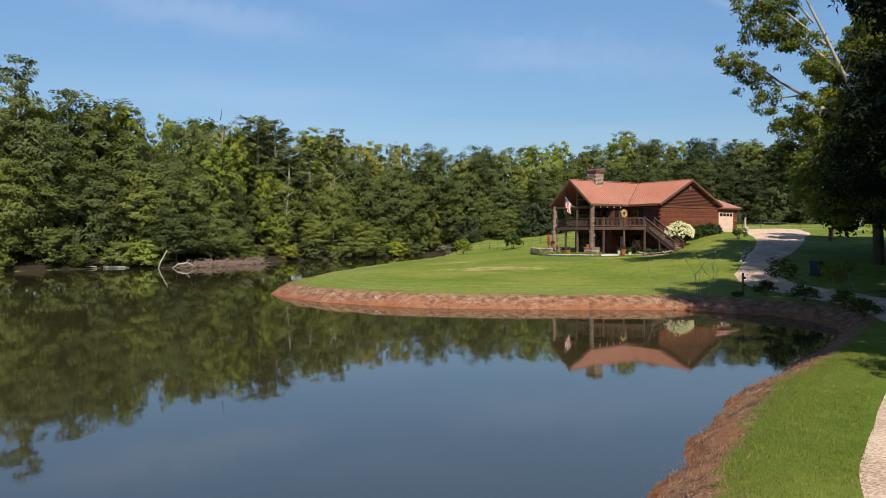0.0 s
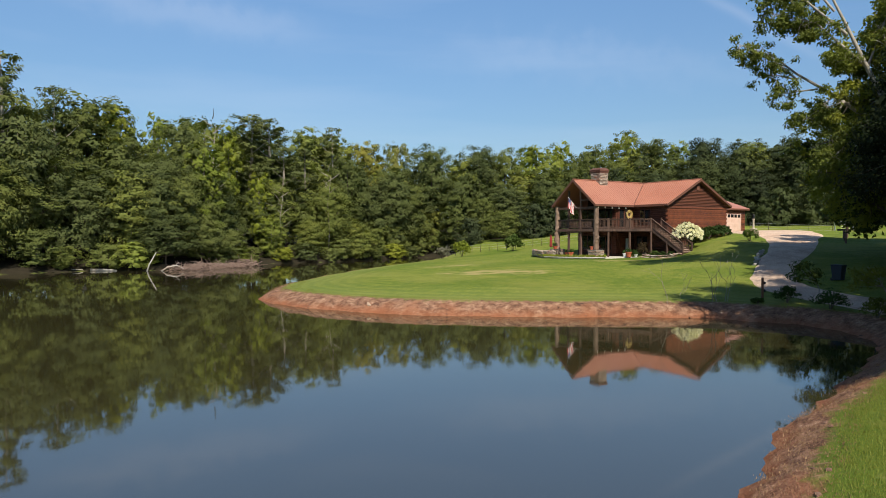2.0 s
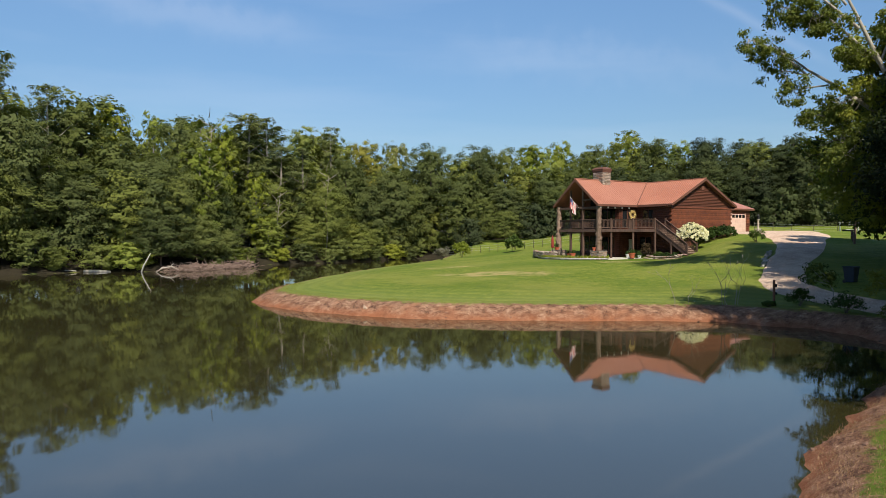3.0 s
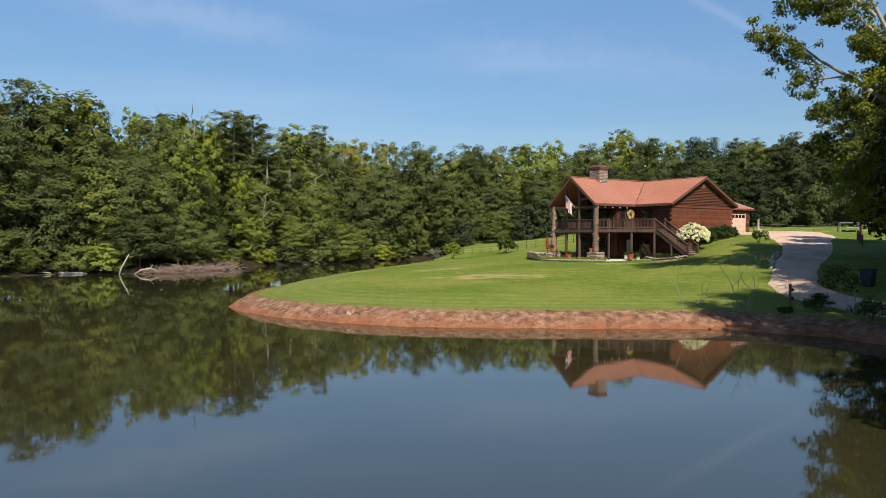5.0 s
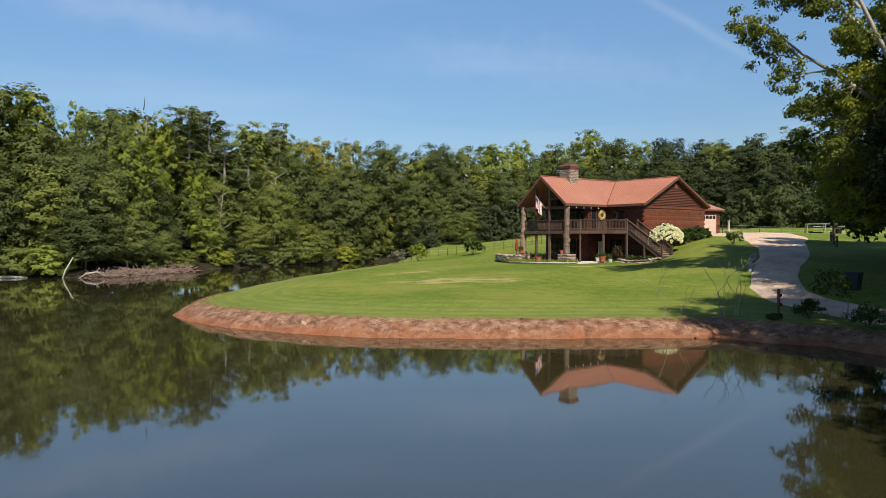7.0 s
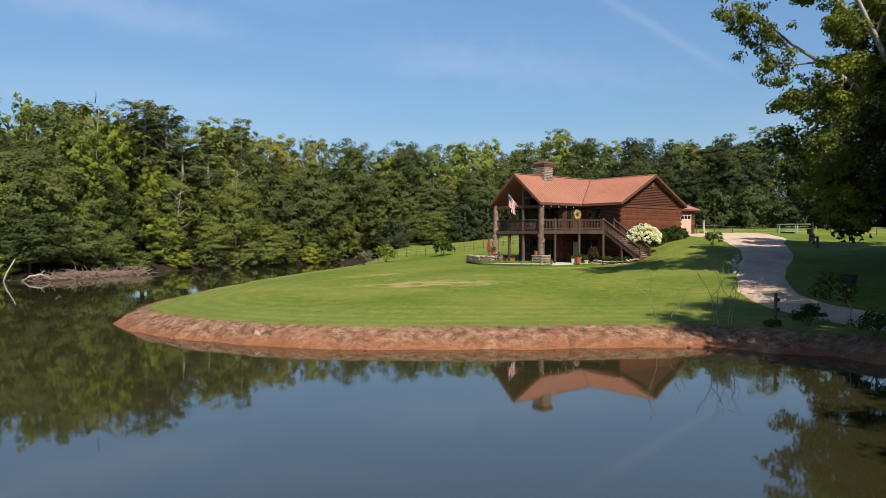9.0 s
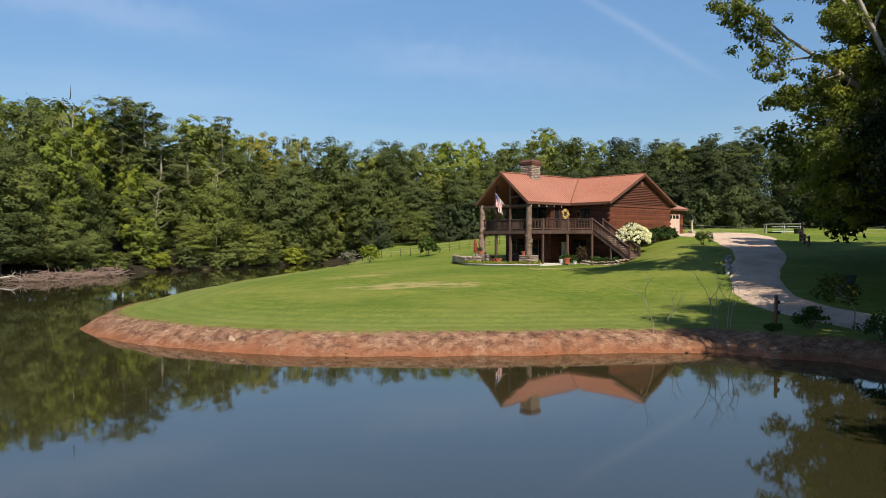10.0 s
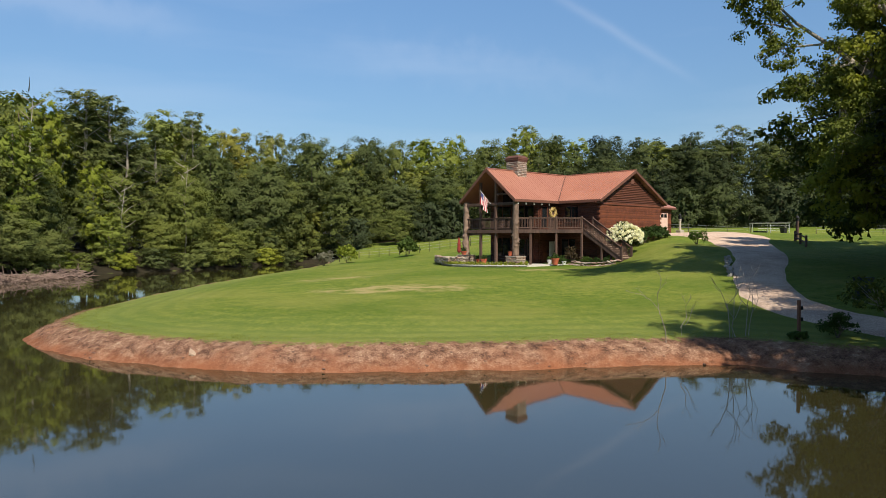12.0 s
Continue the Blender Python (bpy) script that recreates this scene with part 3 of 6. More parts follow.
def slab(poly, thick):
    """A sloping slab under a polygon in space."""
    m = len(poly)
    vs = [tuple(p) for p in poly] + [(p[0], p[1], p[2] - thick) for p in poly]
    fs = [tuple(range(m)), tuple(reversed(range(m, 2 * m)))]
    fs += [((i + 1) % m, i, m + i, m + (i + 1) % m) for i in range(m)]
    return Shape().add(vs, fs)


def roof_slope(house, poly, top, eave, name="roof", rise=0.085):
    """A slope of ribbed sheet metal. top and eave give, for a place s along the run, the ends of a rib."""
    roof = part(name, slab(poly, 0.14), ROOF, house)
    for p, q in zip(top, eave):
        p, q = Vector(p), Vector(q)
        if (q - p).length > 0.25:
            part("seam", Shape().beam(p + Vector((0, 0, 0.018)), q + Vector((0, 0, 0.018)), 0.05, rise, 0.0), ROOF, roof)
    return roof


def log_courses(parent, x0, x1, z0, z1, place, step=0.21, clip=None, mat=None, tails=False, relief=0.04):
    """Stacked half-round courses along a wall; place(u, z, out) turns wall places into house places."""
    z, k = z0, 0
    while z < z1 - 0.05:
        a, b = (x0, x1) if clip is None else clip(z + step)
        if b - a < 0.3:
            break
        ea = 0.22 if tails and k % 2 == 0 else 0.0
        s = Shape()
        prof = [(0.0, -0.09), (0.004, 0.075 - relief), (0.05, 0.075), (step - 0.05, 0.075), (step - 0.004, 0.075 - relief), (step, -0.09)]
        vs = [place(u, z + h, o) for u in (a - ea, b + ea) for h, o in prof]
        m = len(prof)
        s.add(vs, [(i, i + 1, m + i + 1, m + i) for i in range(m - 1)] + [tuple(range(m)), tuple(reversed(range(m, 2 * m)))])
        part("log", s, mat or LOG, parent)
        z += step
        k += 1


def window(house, place, u0, u1, z0, z1, cols=2, rows=1, mat=None):
    """A window set in a wall: frame, panes between muntins."""
    f = Shape()

    def bx(ua, ub, za, zb, oa, ob, s):
        vs = [place(u, z, o) for o in (oa, ob) for u, z in ((ua, za), (ub, za), (ub, zb), (ua, zb))]
        s.add(vs, [(3, 2, 1, 0), (4, 5, 6, 7), (0, 1, 5, 4), (1, 2, 6, 5), (2, 3, 7, 6), (3, 0, 4, 7)])

    t = 0.07
    bx(u0 - t, u0, z0 - t, z1 + t, 0.02, 0.13, f)
    bx(u1, u1 + t, z0 - t, z1 + t, 0.02, 0.13, f)
    bx(u0, u1, z1, z1 + t, 0.02, 0.13, f)
    bx(u0, u1, z0 - t, z0, 0.02, 0.15, f)
    for c in range(1, cols):
        u = u0 + (u1 - u0) * c / cols
        bx(u - 0.025, u + 0.025, z0, z1, 0.085, 0.115, f)
    for r in range(1, rows):
        z = z0 + (z1 - z0) * r / rows
        bx(u0, u1, z - 0.02, z + 0.02, 0.085, 0.112, f)
    w = part("window", f, mat or LOG_DARK_SHADE, house)
    for c in range(cols):
        for r in range(rows):
            g = Shape()
            bx(u0 + (u1 - u0) * c / cols, u0 + (u1 - u0) * (c + 1) / cols, z0 + (z1 - z0) * r / rows, z0 + (z1 - z0) * (r + 1) / rows, 0.078, 0.084, g)
            part("pane", g, GLASS, w)
    return w


def railing(house, p, q, balusters=True, post_ends=(True, True), base=0.0):
    """A guard rail between two floor places p and q (which may slope)."""
    p, q = Vector(p), Vector(q)
    d = q - p
    up = Vector((0, 0, 1))
    r = Shape().beam(p + up * 1.0, q + up * 1.0, 0.14, 0.045).beam(p + up * 0.93, q + up * 0.93, 0.04, 0.09, 0.0)
    rail = part("railing", r, DECK, house)
    part("bottom_rail", Shape().beam(p + up * 0.13, q + up * 0.13, 0.04, 0.09), DECK, rail)
    n = max(2, round(d.length / 0.135))
    bal = Shape().box((-0.02, -0.02, 0), (0.02, 0.02, 0.8)).mesh("baluster", DECK)
    for i in range(1, n):
        if (i * 7919) % 41 == 3:
            continue
        b = new("baluster", bal)
        b.parent, b.location = rail, p + d * (i / n) + up * 0.11
    for end, want in ((p, post_ends[0]), (q, post_ends[1])):
        if want:
            part("post", Shape().box((end.x - 0.065, end.y - 0.065, end.z + base), (end.x + 0.065, end.y + 0.065, end.z + 1.12), 0.015), DECK, rail)
    return rail


def knotty_log(h, r, seed):
    """A peeled trunk with burls and stubs, bulging here and there."""
    rng = random.Random(seed)
    s = Shape()
    rings, sides = 58, 16
    knots = [(rng.uniform(0, 6.28), rng.uniform(0.3, h - 0.2), rng.uniform(0.05, 0.15)) for _ in range(30)]
    for i in range(rings):
        z = h * i / (rings - 1)
        for k in range(sides):
            a = 2 * math.pi * k / sides
            rr = r * (1.12 - 0.2 * z / h) * (1 + 0.12 * noise.noise((math.cos(a) * 1.3, math.sin(a) * 1.3, z * 1.1 + seed * 9)))
            for ka, kz, ks in knots:
                da = (a - ka + math.pi) % (2 * math.pi) - math.pi
                rr += ks * math.exp(-((da * r) ** 2 + (z - kz) ** 2) / 0.009)
            s.v.append((rr * math.cos(a) + 0.02 * math.sin(z * 1.1 + seed), rr * math.sin(a) + 0.015 * math.cos(z * 0.9 + seed), z))
    for i in range(rings - 1):
        for k in range(sides):
            a, b = i * sides + k, i * sides + (k + 1) % sides
            s.f.append((a, b, b + sides, a + sides))
    s.f += [tuple(reversed(range(sides))), tuple((rings - 1) * sides + k for k in range(sides))]
    return s


def stone_block(parent, x0, x1, y0, y1, z0, z1, seed, size=0.3, name="masonry"):
    """Coursed rubble: a mortar core with stones set proud of its faces."""
    rng = random.Random(seed)
    core = part(name, Shape().box((x0 + 0.035, y0 + 0.035, z0), (x1 - 0.035, y1 - 0.035, z1), 0.0), MORTAR, parent)
    for face in range(4):
        a, b = (x0, x1) if face % 2 == 0 else (y0, y1)
        z = z0
        while z < z1 - 0.04:
            h = min(rng.uniform(0.55, 0.95) * size * 0.62, z1 - z)
            u = a
            while u < b - 0.03:
                w = min(rng.uniform(0.6, 1.5) * size, b - u)
                o, i = rng.uniform(0.0, 0.07), 0.05
                g = 0.009
                ua, ub, za, zb = u + g, u + w - g, z + g, z + h - g
                if ub - ua > 0.03 and zb - za > 0.02:
                    if face == 0:
                        lo, hi = (ua, y0 - o, za), (ub, y0 + i, zb)
                    elif face == 2:
                        lo, hi = (ua, y1 - i, za), (ub, y1 + o, zb)
                    elif face == 1:
                        lo, hi = (x1 - i, ua, za), (x1 + o, ub, zb)
                    else:
                        lo, hi = (x0 - o, ua, za), (x0 + i, ub, zb)
                    part("stone", Shape().box(lo, hi, min(0.045, 0.3 * (zb - za))), STONE, core)
                u += w
            z += h
    return core


def build_house():
    house = thing("log_house", HOUSE_AT, ROT, "two-storey log house with a red metal roof and wraparound deck", "house")
    # roof
    R, E = RIDGE, EAVE
    inner_a = [(0, -LA, R), (WA, -LA, E), (WA, -WB, E), (0, 0, R)]
    inner_b = [(0, 0, R), (WA, -WB, E), (LB, -WB, E), (LB, 0, R)]
    outer_a = [(0, -LA, R), (0, 0, R), (-WA, WB, E), (-WA, -LA, E)]
    outer_b = [(0, 0, R), (LB, 0, R), (LB, WB, E), (-WA, WB, E)]
    ys = np.arange(-LA + 0.15, -0.2, 0.3)
    k = WA / WB

    def za(x):
        return R - (R - E) * abs(x) / WA

    def zb(y):
        return R - (R - E) * abs(y) / WB

    roof_slope(house, inner_a, [(0.02, y, za(0.02)) for y in ys], [(min(WA, -y * k), y, za(min(WA, -y * k))) for y in ys], rise=0.02)
    roof_slope(house, outer_a, [(-0.02, y, za(0.02)) for y in ys], [(-WA, y, E) for y in ys])
    xs = np.arange(0.2, LB - 0.05, 0.3)
    roof_slope(house, inner_b, [(x, -0.02, zb(0.02)) for x in xs], [(x, -min(WB, x / k), zb(min(WB, x / k))) for x in xs])
    roof_slope(house, outer_b, [(x, 0.02, zb(0.02)) for x in xs], [(x, WB, E) for x in xs])
    cap = Shape().beam((0, -LA - 0.01, R + 0.02), (0, 0, R + 0.02), 0.26, 0.06).beam((0, 0, R + 0.025), (LB + 0.01, 0, R + 0.025), 0.26, 0.06)
    part("ridge_cap", cap, ROOF, house)
    # flashing in dark brown, to draw the valley's shadow line in colour
    part("valley_flashing", Shape().beam((0, 0, R + 0.02), (WA, -WB, E + 0.02), 0.10, 0.07), TRIM, house)
    for p, q in (((0, -LA, R), (WA, -LA, E)), ((0, -LA, R), (-WA, -LA, E)), ((LB, 0, R), (LB, -WB, E)), ((LB, 0, R), (LB, WB, E)),
                 ((WA, -LA, E), (WA, -WB, E)), ((WA, -WB, E), (LB, -WB, E)), ((-WA, -LA, E), (-WA, WB, E)), ((-WA, WB, E), (LB, WB, E))):
        p, q = Vector(p) - Vector((0, 0, 0.13)), Vector(q) - Vector((0, 0, 0.13))
        part("fascia", Shape().beam(p, q, 0.06, 0.24), TRIM, house)
    part("gutter", Shape().beam((LB - 0.35, -WB - 0.06, E - 0.12), (LB + 0.05, -WB - 0.06, E - 0.12), 0.14, 0.12, 0.02), TRIM, house)

    # walls
    def east(u, z, o):
        return (7.4 + o, u, z)

    def south(u, z, o):
        return (u, -4.9 - o, z)

    def inner(u, z, o):
        return (2.9 + o, u, z)

    def front(u, z, o):
        return (u, -7.6 - o, z)

    we = part("wall", Shape().box((7.2, -4.9, -1.0), (7.35, 4.9, E - 0.2)).add(
        [(7.2, -4.9, E - 0.2), (7.2, 4.9, E - 0.2), (7.2, 0, R - 0.35), (7.35, -4.9, E - 0.2), (7.35, 4.9, E - 0.2), (7.35, 0, R - 0.35)],
        [(0, 2, 1), (3, 4, 5), (0, 3, 5, 2), (1, 2, 5, 4)]), LOG_DARK_SHADE, house)
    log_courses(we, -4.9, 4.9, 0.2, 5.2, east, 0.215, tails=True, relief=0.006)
    part("band_board", Shape().box((7.36, -4.95, 5.19), (7.52, 4.95, 5.30), 0.02), LOG_DARK_SHADE, we)
    sl = (R - 0.28 - E) / WB
    log_courses(we, 0, 0, 5.31, R - 0.35, east, 0.16, clip=lambda z: (-max(0.0, (R - 0.35 - z) / sl), max(0.0, (R - 0.35 - z) / sl)), mat=LOG_DARK_SHADE)
    vent = part("gable_vent", Shape().box((7.47, -0.22, 7.2), (7.53, 0.22, 7.65), 0.02), TRIM, we)
    # walls behind the porch: its shade is put into the darker log colour
    ws = part("wall", Shape().box((2.75, -4.85, -0.6), (7.2, -4.7, E - 0.1)), LOG_DARK_SHADE, house)
    log_courses(ws, 2.9, 7.36, 0.0, 5.5, south, 0.215, mat=LOG_DARK_SHADE)
    wi = part("wall", Shape().box((2.7, -7.55, -0.6), (2.85, -4.85, E - 0.1)), LOG_DARK_SHADE, house)
    log_courses(wi, -7.55, -4.98, 0.0, 5.5, inner, 0.215, mat=LOG_DARK_SHADE)
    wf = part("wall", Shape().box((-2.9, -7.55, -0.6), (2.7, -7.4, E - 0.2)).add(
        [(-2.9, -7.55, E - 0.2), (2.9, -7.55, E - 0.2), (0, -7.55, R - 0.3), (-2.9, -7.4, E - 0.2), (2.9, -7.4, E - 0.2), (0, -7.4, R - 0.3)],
        [(0, 1, 2), (3, 5, 4), (0, 2, 5, 3), (1, 4, 5, 2)]), LOG_DARK_SHADE, house)
    log_courses(wf, -2.9, 2.9, 0.0, 5.4, front, 0.215, mat=LOG_DARK_SHADE)
    part("wall", Shape().box((-2.9, -7.4, -0.6), (-2.7, 5.0, E - 0.1)), LOG_DARK_SHADE, house)
    part("wall", Shape().box((-2.7, 4.8, -0.6), (7.2, 4.95, E - 0.1)), LOG_DARK_SHADE, house)
    # windows and doors
    window(house, front, -2.4, -0.3, 3.3, 5.2, 2)
    window(house, front, 0.2, 2.4, 3.3, 5.2, 2)
    window(house, front, -1.3, 1.3, 5.5, 6.7, 3)
    window(house, front, -2.4, -0.4, 0.6, 2.3, 2)
    window(house, front, 0.4, 2.4, 0.15, 2.2, 2)
    window(house, south, 3.8, 5.2, 3.75, 5.1, 2)
    window(house, south, 3.4, 4.9, 0.5, 2.2, 2)
    window(house, inner, -7.3, -6.6, 3.2, 5.1, 1)

    def leaf_door(y0, y1, z0, z1, mat, label):
        d = part("door", Shape().box((3.0, y0, z0), (3.06, y1, z1), 0.01), mat, house, label)
        for a, b in ((0.12, 0.46), (0.54, 0.9)):
            part("door_panel", Shape().box((3.058, y0 + 0.14, z0 + (z1 - z0) * a), (3.075, y1 - 0.14, z0 + (z1 - z0) * b), 0.008), mat, d)
        part("handle", Shape().box((3.06, y1 - 0.1, z0 + 0.95), (3.12, y1 - 0.06, z0 + 1.1), 0.01), DARKMETAL, d)
        return d

    leaf_door(-6.4, -5.45, DECK_Z + 0.05, DECK_Z + 2.1, DECK, "sunlit brown wooden door")
    leaf_door(-6.3, -5.55, 0.1, 2.0, WHITE, "pale narrow door")
    leaf_door(-7.3, -6.55, 0.1, 2.1, LOG, "reddish brown wooden door")
    # chimney
    stack = stone_block(house, -0.72, 0.66, -7.85, -6.65, 6.8, 9.25, 5, 0.34, "chimney")
    part("chimney_band", Shape().box((-0.77, -7.9, 9.24), (0.71, -6.6, 9.42), 0.02), TRIM, stack)
    part("chimney_band", Shape().box((-0.82, -7.95, 9.41), (0.76, -6.55, 9.6), 0.02), TRIM, stack)
    part("chimney_cap", Shape().add(
        [(-0.85, -7.98, 9.6), (0.79, -7.98, 9.6), (0.79, -6.52, 9.6), (-0.85, -6.52, 9.6), (-0.6, -7.7, 9.82), (0.54, -7.7, 9.82), (0.54, -6.8, 9.82), (-0.6, -6.8, 9.82)],
        [(3, 2, 1, 0), (0, 1, 5, 4), (1, 2, 6, 5), (2, 3, 7, 6), (3, 0, 4, 7), (4, 5, 6, 7)]), TRIM, stack)
    # porch timbers
    for x in (-1.12, 0.75):
        zt = RIDGE - 0.25 - (RIDGE - EAVE) * abs(x) / WA
        part("porch_post", Shape().box((x - 0.1, -10.9, -0.1), (x + 0.1, -10.7, zt), 0.02), DECK, house)
    part("collar_beam", Shape().box((-3.0, -10.95, 5.15), (3.0, -10.72, 5.4), 0.02), DECK, house)
    part("collar_beam", Shape().box((0.76, -10.93, 6.05), (2.1, -10.75, 6.2), 0.02), DECK, house)
    part("porch_beam", Shape().box((2.95, -10.7, 5.2), (3.15, -7.6, 5.42), 0.02), DECK, house)
    part("porch_beam", Shape().box((-3.15, -10.7, 5.2), (-2.95, -7.6, 5.42), 0.02), DECK, house)
    for x, sd in ((-2.98, 3), (3.02, 8)):
        core = stone_block(house, x - 0.58, x + 0.58, -11.38, -10.22, -0.15, 0.72, int(sd), 0.3, "pillar_base")
        part("base_cap", Shape().box((x - 0.63, -11.43, 0.72), (x + 0.63, -10.17, 0.79), 0.02), STONE, core)
        lg = part("log_pillar", knotty_log(4.75, 0.27, sd), LOGPOST, house, "peeled knotty tree trunk pillar", smooth=True)
        lg.location = (x, -10.8, 0.79)
    # deck
    plan = [(-3.05, -10.95), (3.05, -10.95), (7.05, -6.95), (7.05, -4.95), (3.0, -4.95), (3.0, -7.65), (-3.05, -7.65)]
    deck = part("deck", Shape().prism(plan, DECK_Z - 0.05, DECK_Z), DECK, house)
    for p, q in (((-3.05, -10.95), (3.05, -10.95)), ((3.05, -10.95), (7.05, -6.95)), ((7.05, -6.95), (7.05, -4.95)), ((-3.05, -7.65), (-3.05, -10.95))):
        part("rim_joist", Shape().beam((*p, DECK_Z - 0.18), (*q, DECK_Z - 0.18), 0.06, 0.26), DECK, deck)
    for i in range(9):
        y = -10.6 + 0.42 * i
        part("joist", Shape().beam((-2.95, y, DECK_Z - 0.17), (min(2.95 + (y + 10.95), 6.9), y, DECK_Z - 0.17), 0.05, 0.22), LOG_DARK_SHADE, deck)
    a, b = Vector((2.98, -10.88, 0)), Vector((6.98, -6.88, 0))
    for f in (0.236, 0.62, 1.0):
        p = a.lerp(b, f)
        zt = DECK_Z + 1.1
        part("deck_post", Shape().box((p.x - 0.075, p.y - 0.075, -0.1), (p.x + 0.075, p.y + 0.075, zt), 0.015), DECK, house)
    part("deck_post", Shape().box((2.2, -7.75, -0.1), (2.4, -7.62, DECK_Z - 0.3), 0.015), LOG_DARK_SHADE, house)
    z = DECK_Z
    railing(house, (-2.95, -10.85, z), (-1.12, -10.85, z), True, (True, False))
    railing(house, (-1.12, -10.85, z), (0.75, -10.85, z), True, (False, False))
    railing(house, (0.75, -10.85, z), (2.75, -10.85, z), True, (False, False))
    fr = [a.lerp(b, f) for f in (0.05, 0.236, 0.62, 1.0)]
    for p, q in zip(fr, fr[1:]):
        railing(house, (p.x, p.y, z), (q.x, q.y, z), True, (False, False))
    railing(house, (-2.95, -7.7, z), (-2.95, -10.85, z), True, (False, False))
    # stairs down to the drive side
    x0, x1, z1 = 7.05, 10.85, 0.56
    n = 13
    stair = part("staircase", Shape().beam((x0, -6.78, DECK_Z - 0.2), (x1, -6.78, z1 - 0.12), 0.06, 0.3).beam((x0, -5.42, DECK_Z - 0.2), (x1, -5.42, z1 - 0.12), 0.06, 0.3), DECK, house)
    for i in range(n):
        x = x0 + (x1 - x0) * (i + 0.5) / n
        zz = DECK_Z - (DECK_Z - z1) * (i + 1) / (n + 1)
        part("tread", Shape().box((x - 0.17, -6.74, zz - 0.045), (x + 0.17, -5.46, zz), 0.008), TREAD_LIT, stair)
        part("riser", Shape().box((x + 0.13, -6.74, zz - 0.17), (x + 0.15, -5.46, zz - 0.045)), DECK, stair)
    for y in (-6.82, -5.38):
        railing(house, (x0, y, DECK_Z - 0.02), (x1, y, z1 - 0.02), True, (y > -6, True), base=-0.35)
    for y in (-6.78, -5.42):
        part("stair_post", Shape().box((8.85, y - 0.06, -0.3), (8.97, y + 0.06, 1.75), 0.01), DECK, stair)
    part("landing_step", Shape().box((x1 - 0.05, -6.75, 0.1), (x1 + 0.5, -5.35, 0.47), 0.02), DECK, stair)
    # lights strung along the eave
    for i in range(5):
        y = -10.75 + 1.05 * i
        lamp = part("eave_light", Shape().lathe([(0.03, 0), (0.055, -0.02), (0.07, -0.16), (0.05, -0.2)], (WA - 0.12, y, E - 0.25), 10), WHITE, house, "small white eave light")
    meter = part("meter_box", Shape().box((7.48, 4.15, 2.55), (7.72, 4.6, 2.95), 0.02), WHITE, house, "white meter box on the wall")
    return house


def build_garage():
    g = thing("garage", tuple(house_to_world(-2.2, 12.9, 2.7)), ROT, "log-sided garage with a red hip roof and a beige door", "garage")
    w, d = 3.8, 4.4
    walls = part("wall", Shape().box((-w, -d, -0.6), (w - 0.12, d, 2.9)), LOG_DARK_SHADE, g)
    log_courses(walls, -d, d, -0.1, 2.85, lambda u, z, o: (w + o, u, z), 0.215)
    ev, rg = 3.05, 5.1
    ox, oy = w + 0.45, d + 0.45
    for poly in ([(-ox, -oy, ev), (ox, -oy, ev), (0, -1.6, rg)], [(ox, -oy, ev), (ox, oy, ev), (0, 1.6, rg), (0, -1.6, rg)],
                 [(ox, oy, ev), (-ox, oy, ev), (0, 1.6, rg)], [(-ox, oy, ev), (-ox, -oy, ev), (0, -1.6, rg), (0, 1.6, rg)]):
        part("roof", slab(poly, 0.14), ROOF, g)
    for p, q in (((ox, -oy), (ox, oy)), ((ox, oy), (-ox, oy)), ((-ox, oy), (-ox, -oy)), ((-ox, -oy), (ox, -oy))):
        part("fascia", Shape().beam((*p, ev - 0.14), (*q, ev - 0.14), 0.05, 0.2), TRIM, g)
    door = part("door", Shape().box((w + 0.06, 0.55, 0.02), (w + 0.14, 3.35, 2.35), 0.01), BEIGE, g, "beige sectional garage door")
    for r in range(4):
        for c in range(4):
            y, z = 0.6 + 0.69 * c, 0.06 + 0.58 * r
            glass = r == 3
            part("pane" if glass else "door_panel", Shape().box((w + 0.135, y + 0.06, z + 0.08), (w + 0.155, y + 0.6, z + 0.48), 0.012), GLASS if glass else BEIGE, door)
    for y in (0.45, 3.36):
        part("door_trim", Shape().box((w + 0.05, y, 0), (w + 0.16, y + 0.1, 2.45), 0.01), BEIGE, g)
    return g


build_house()
build_garage()


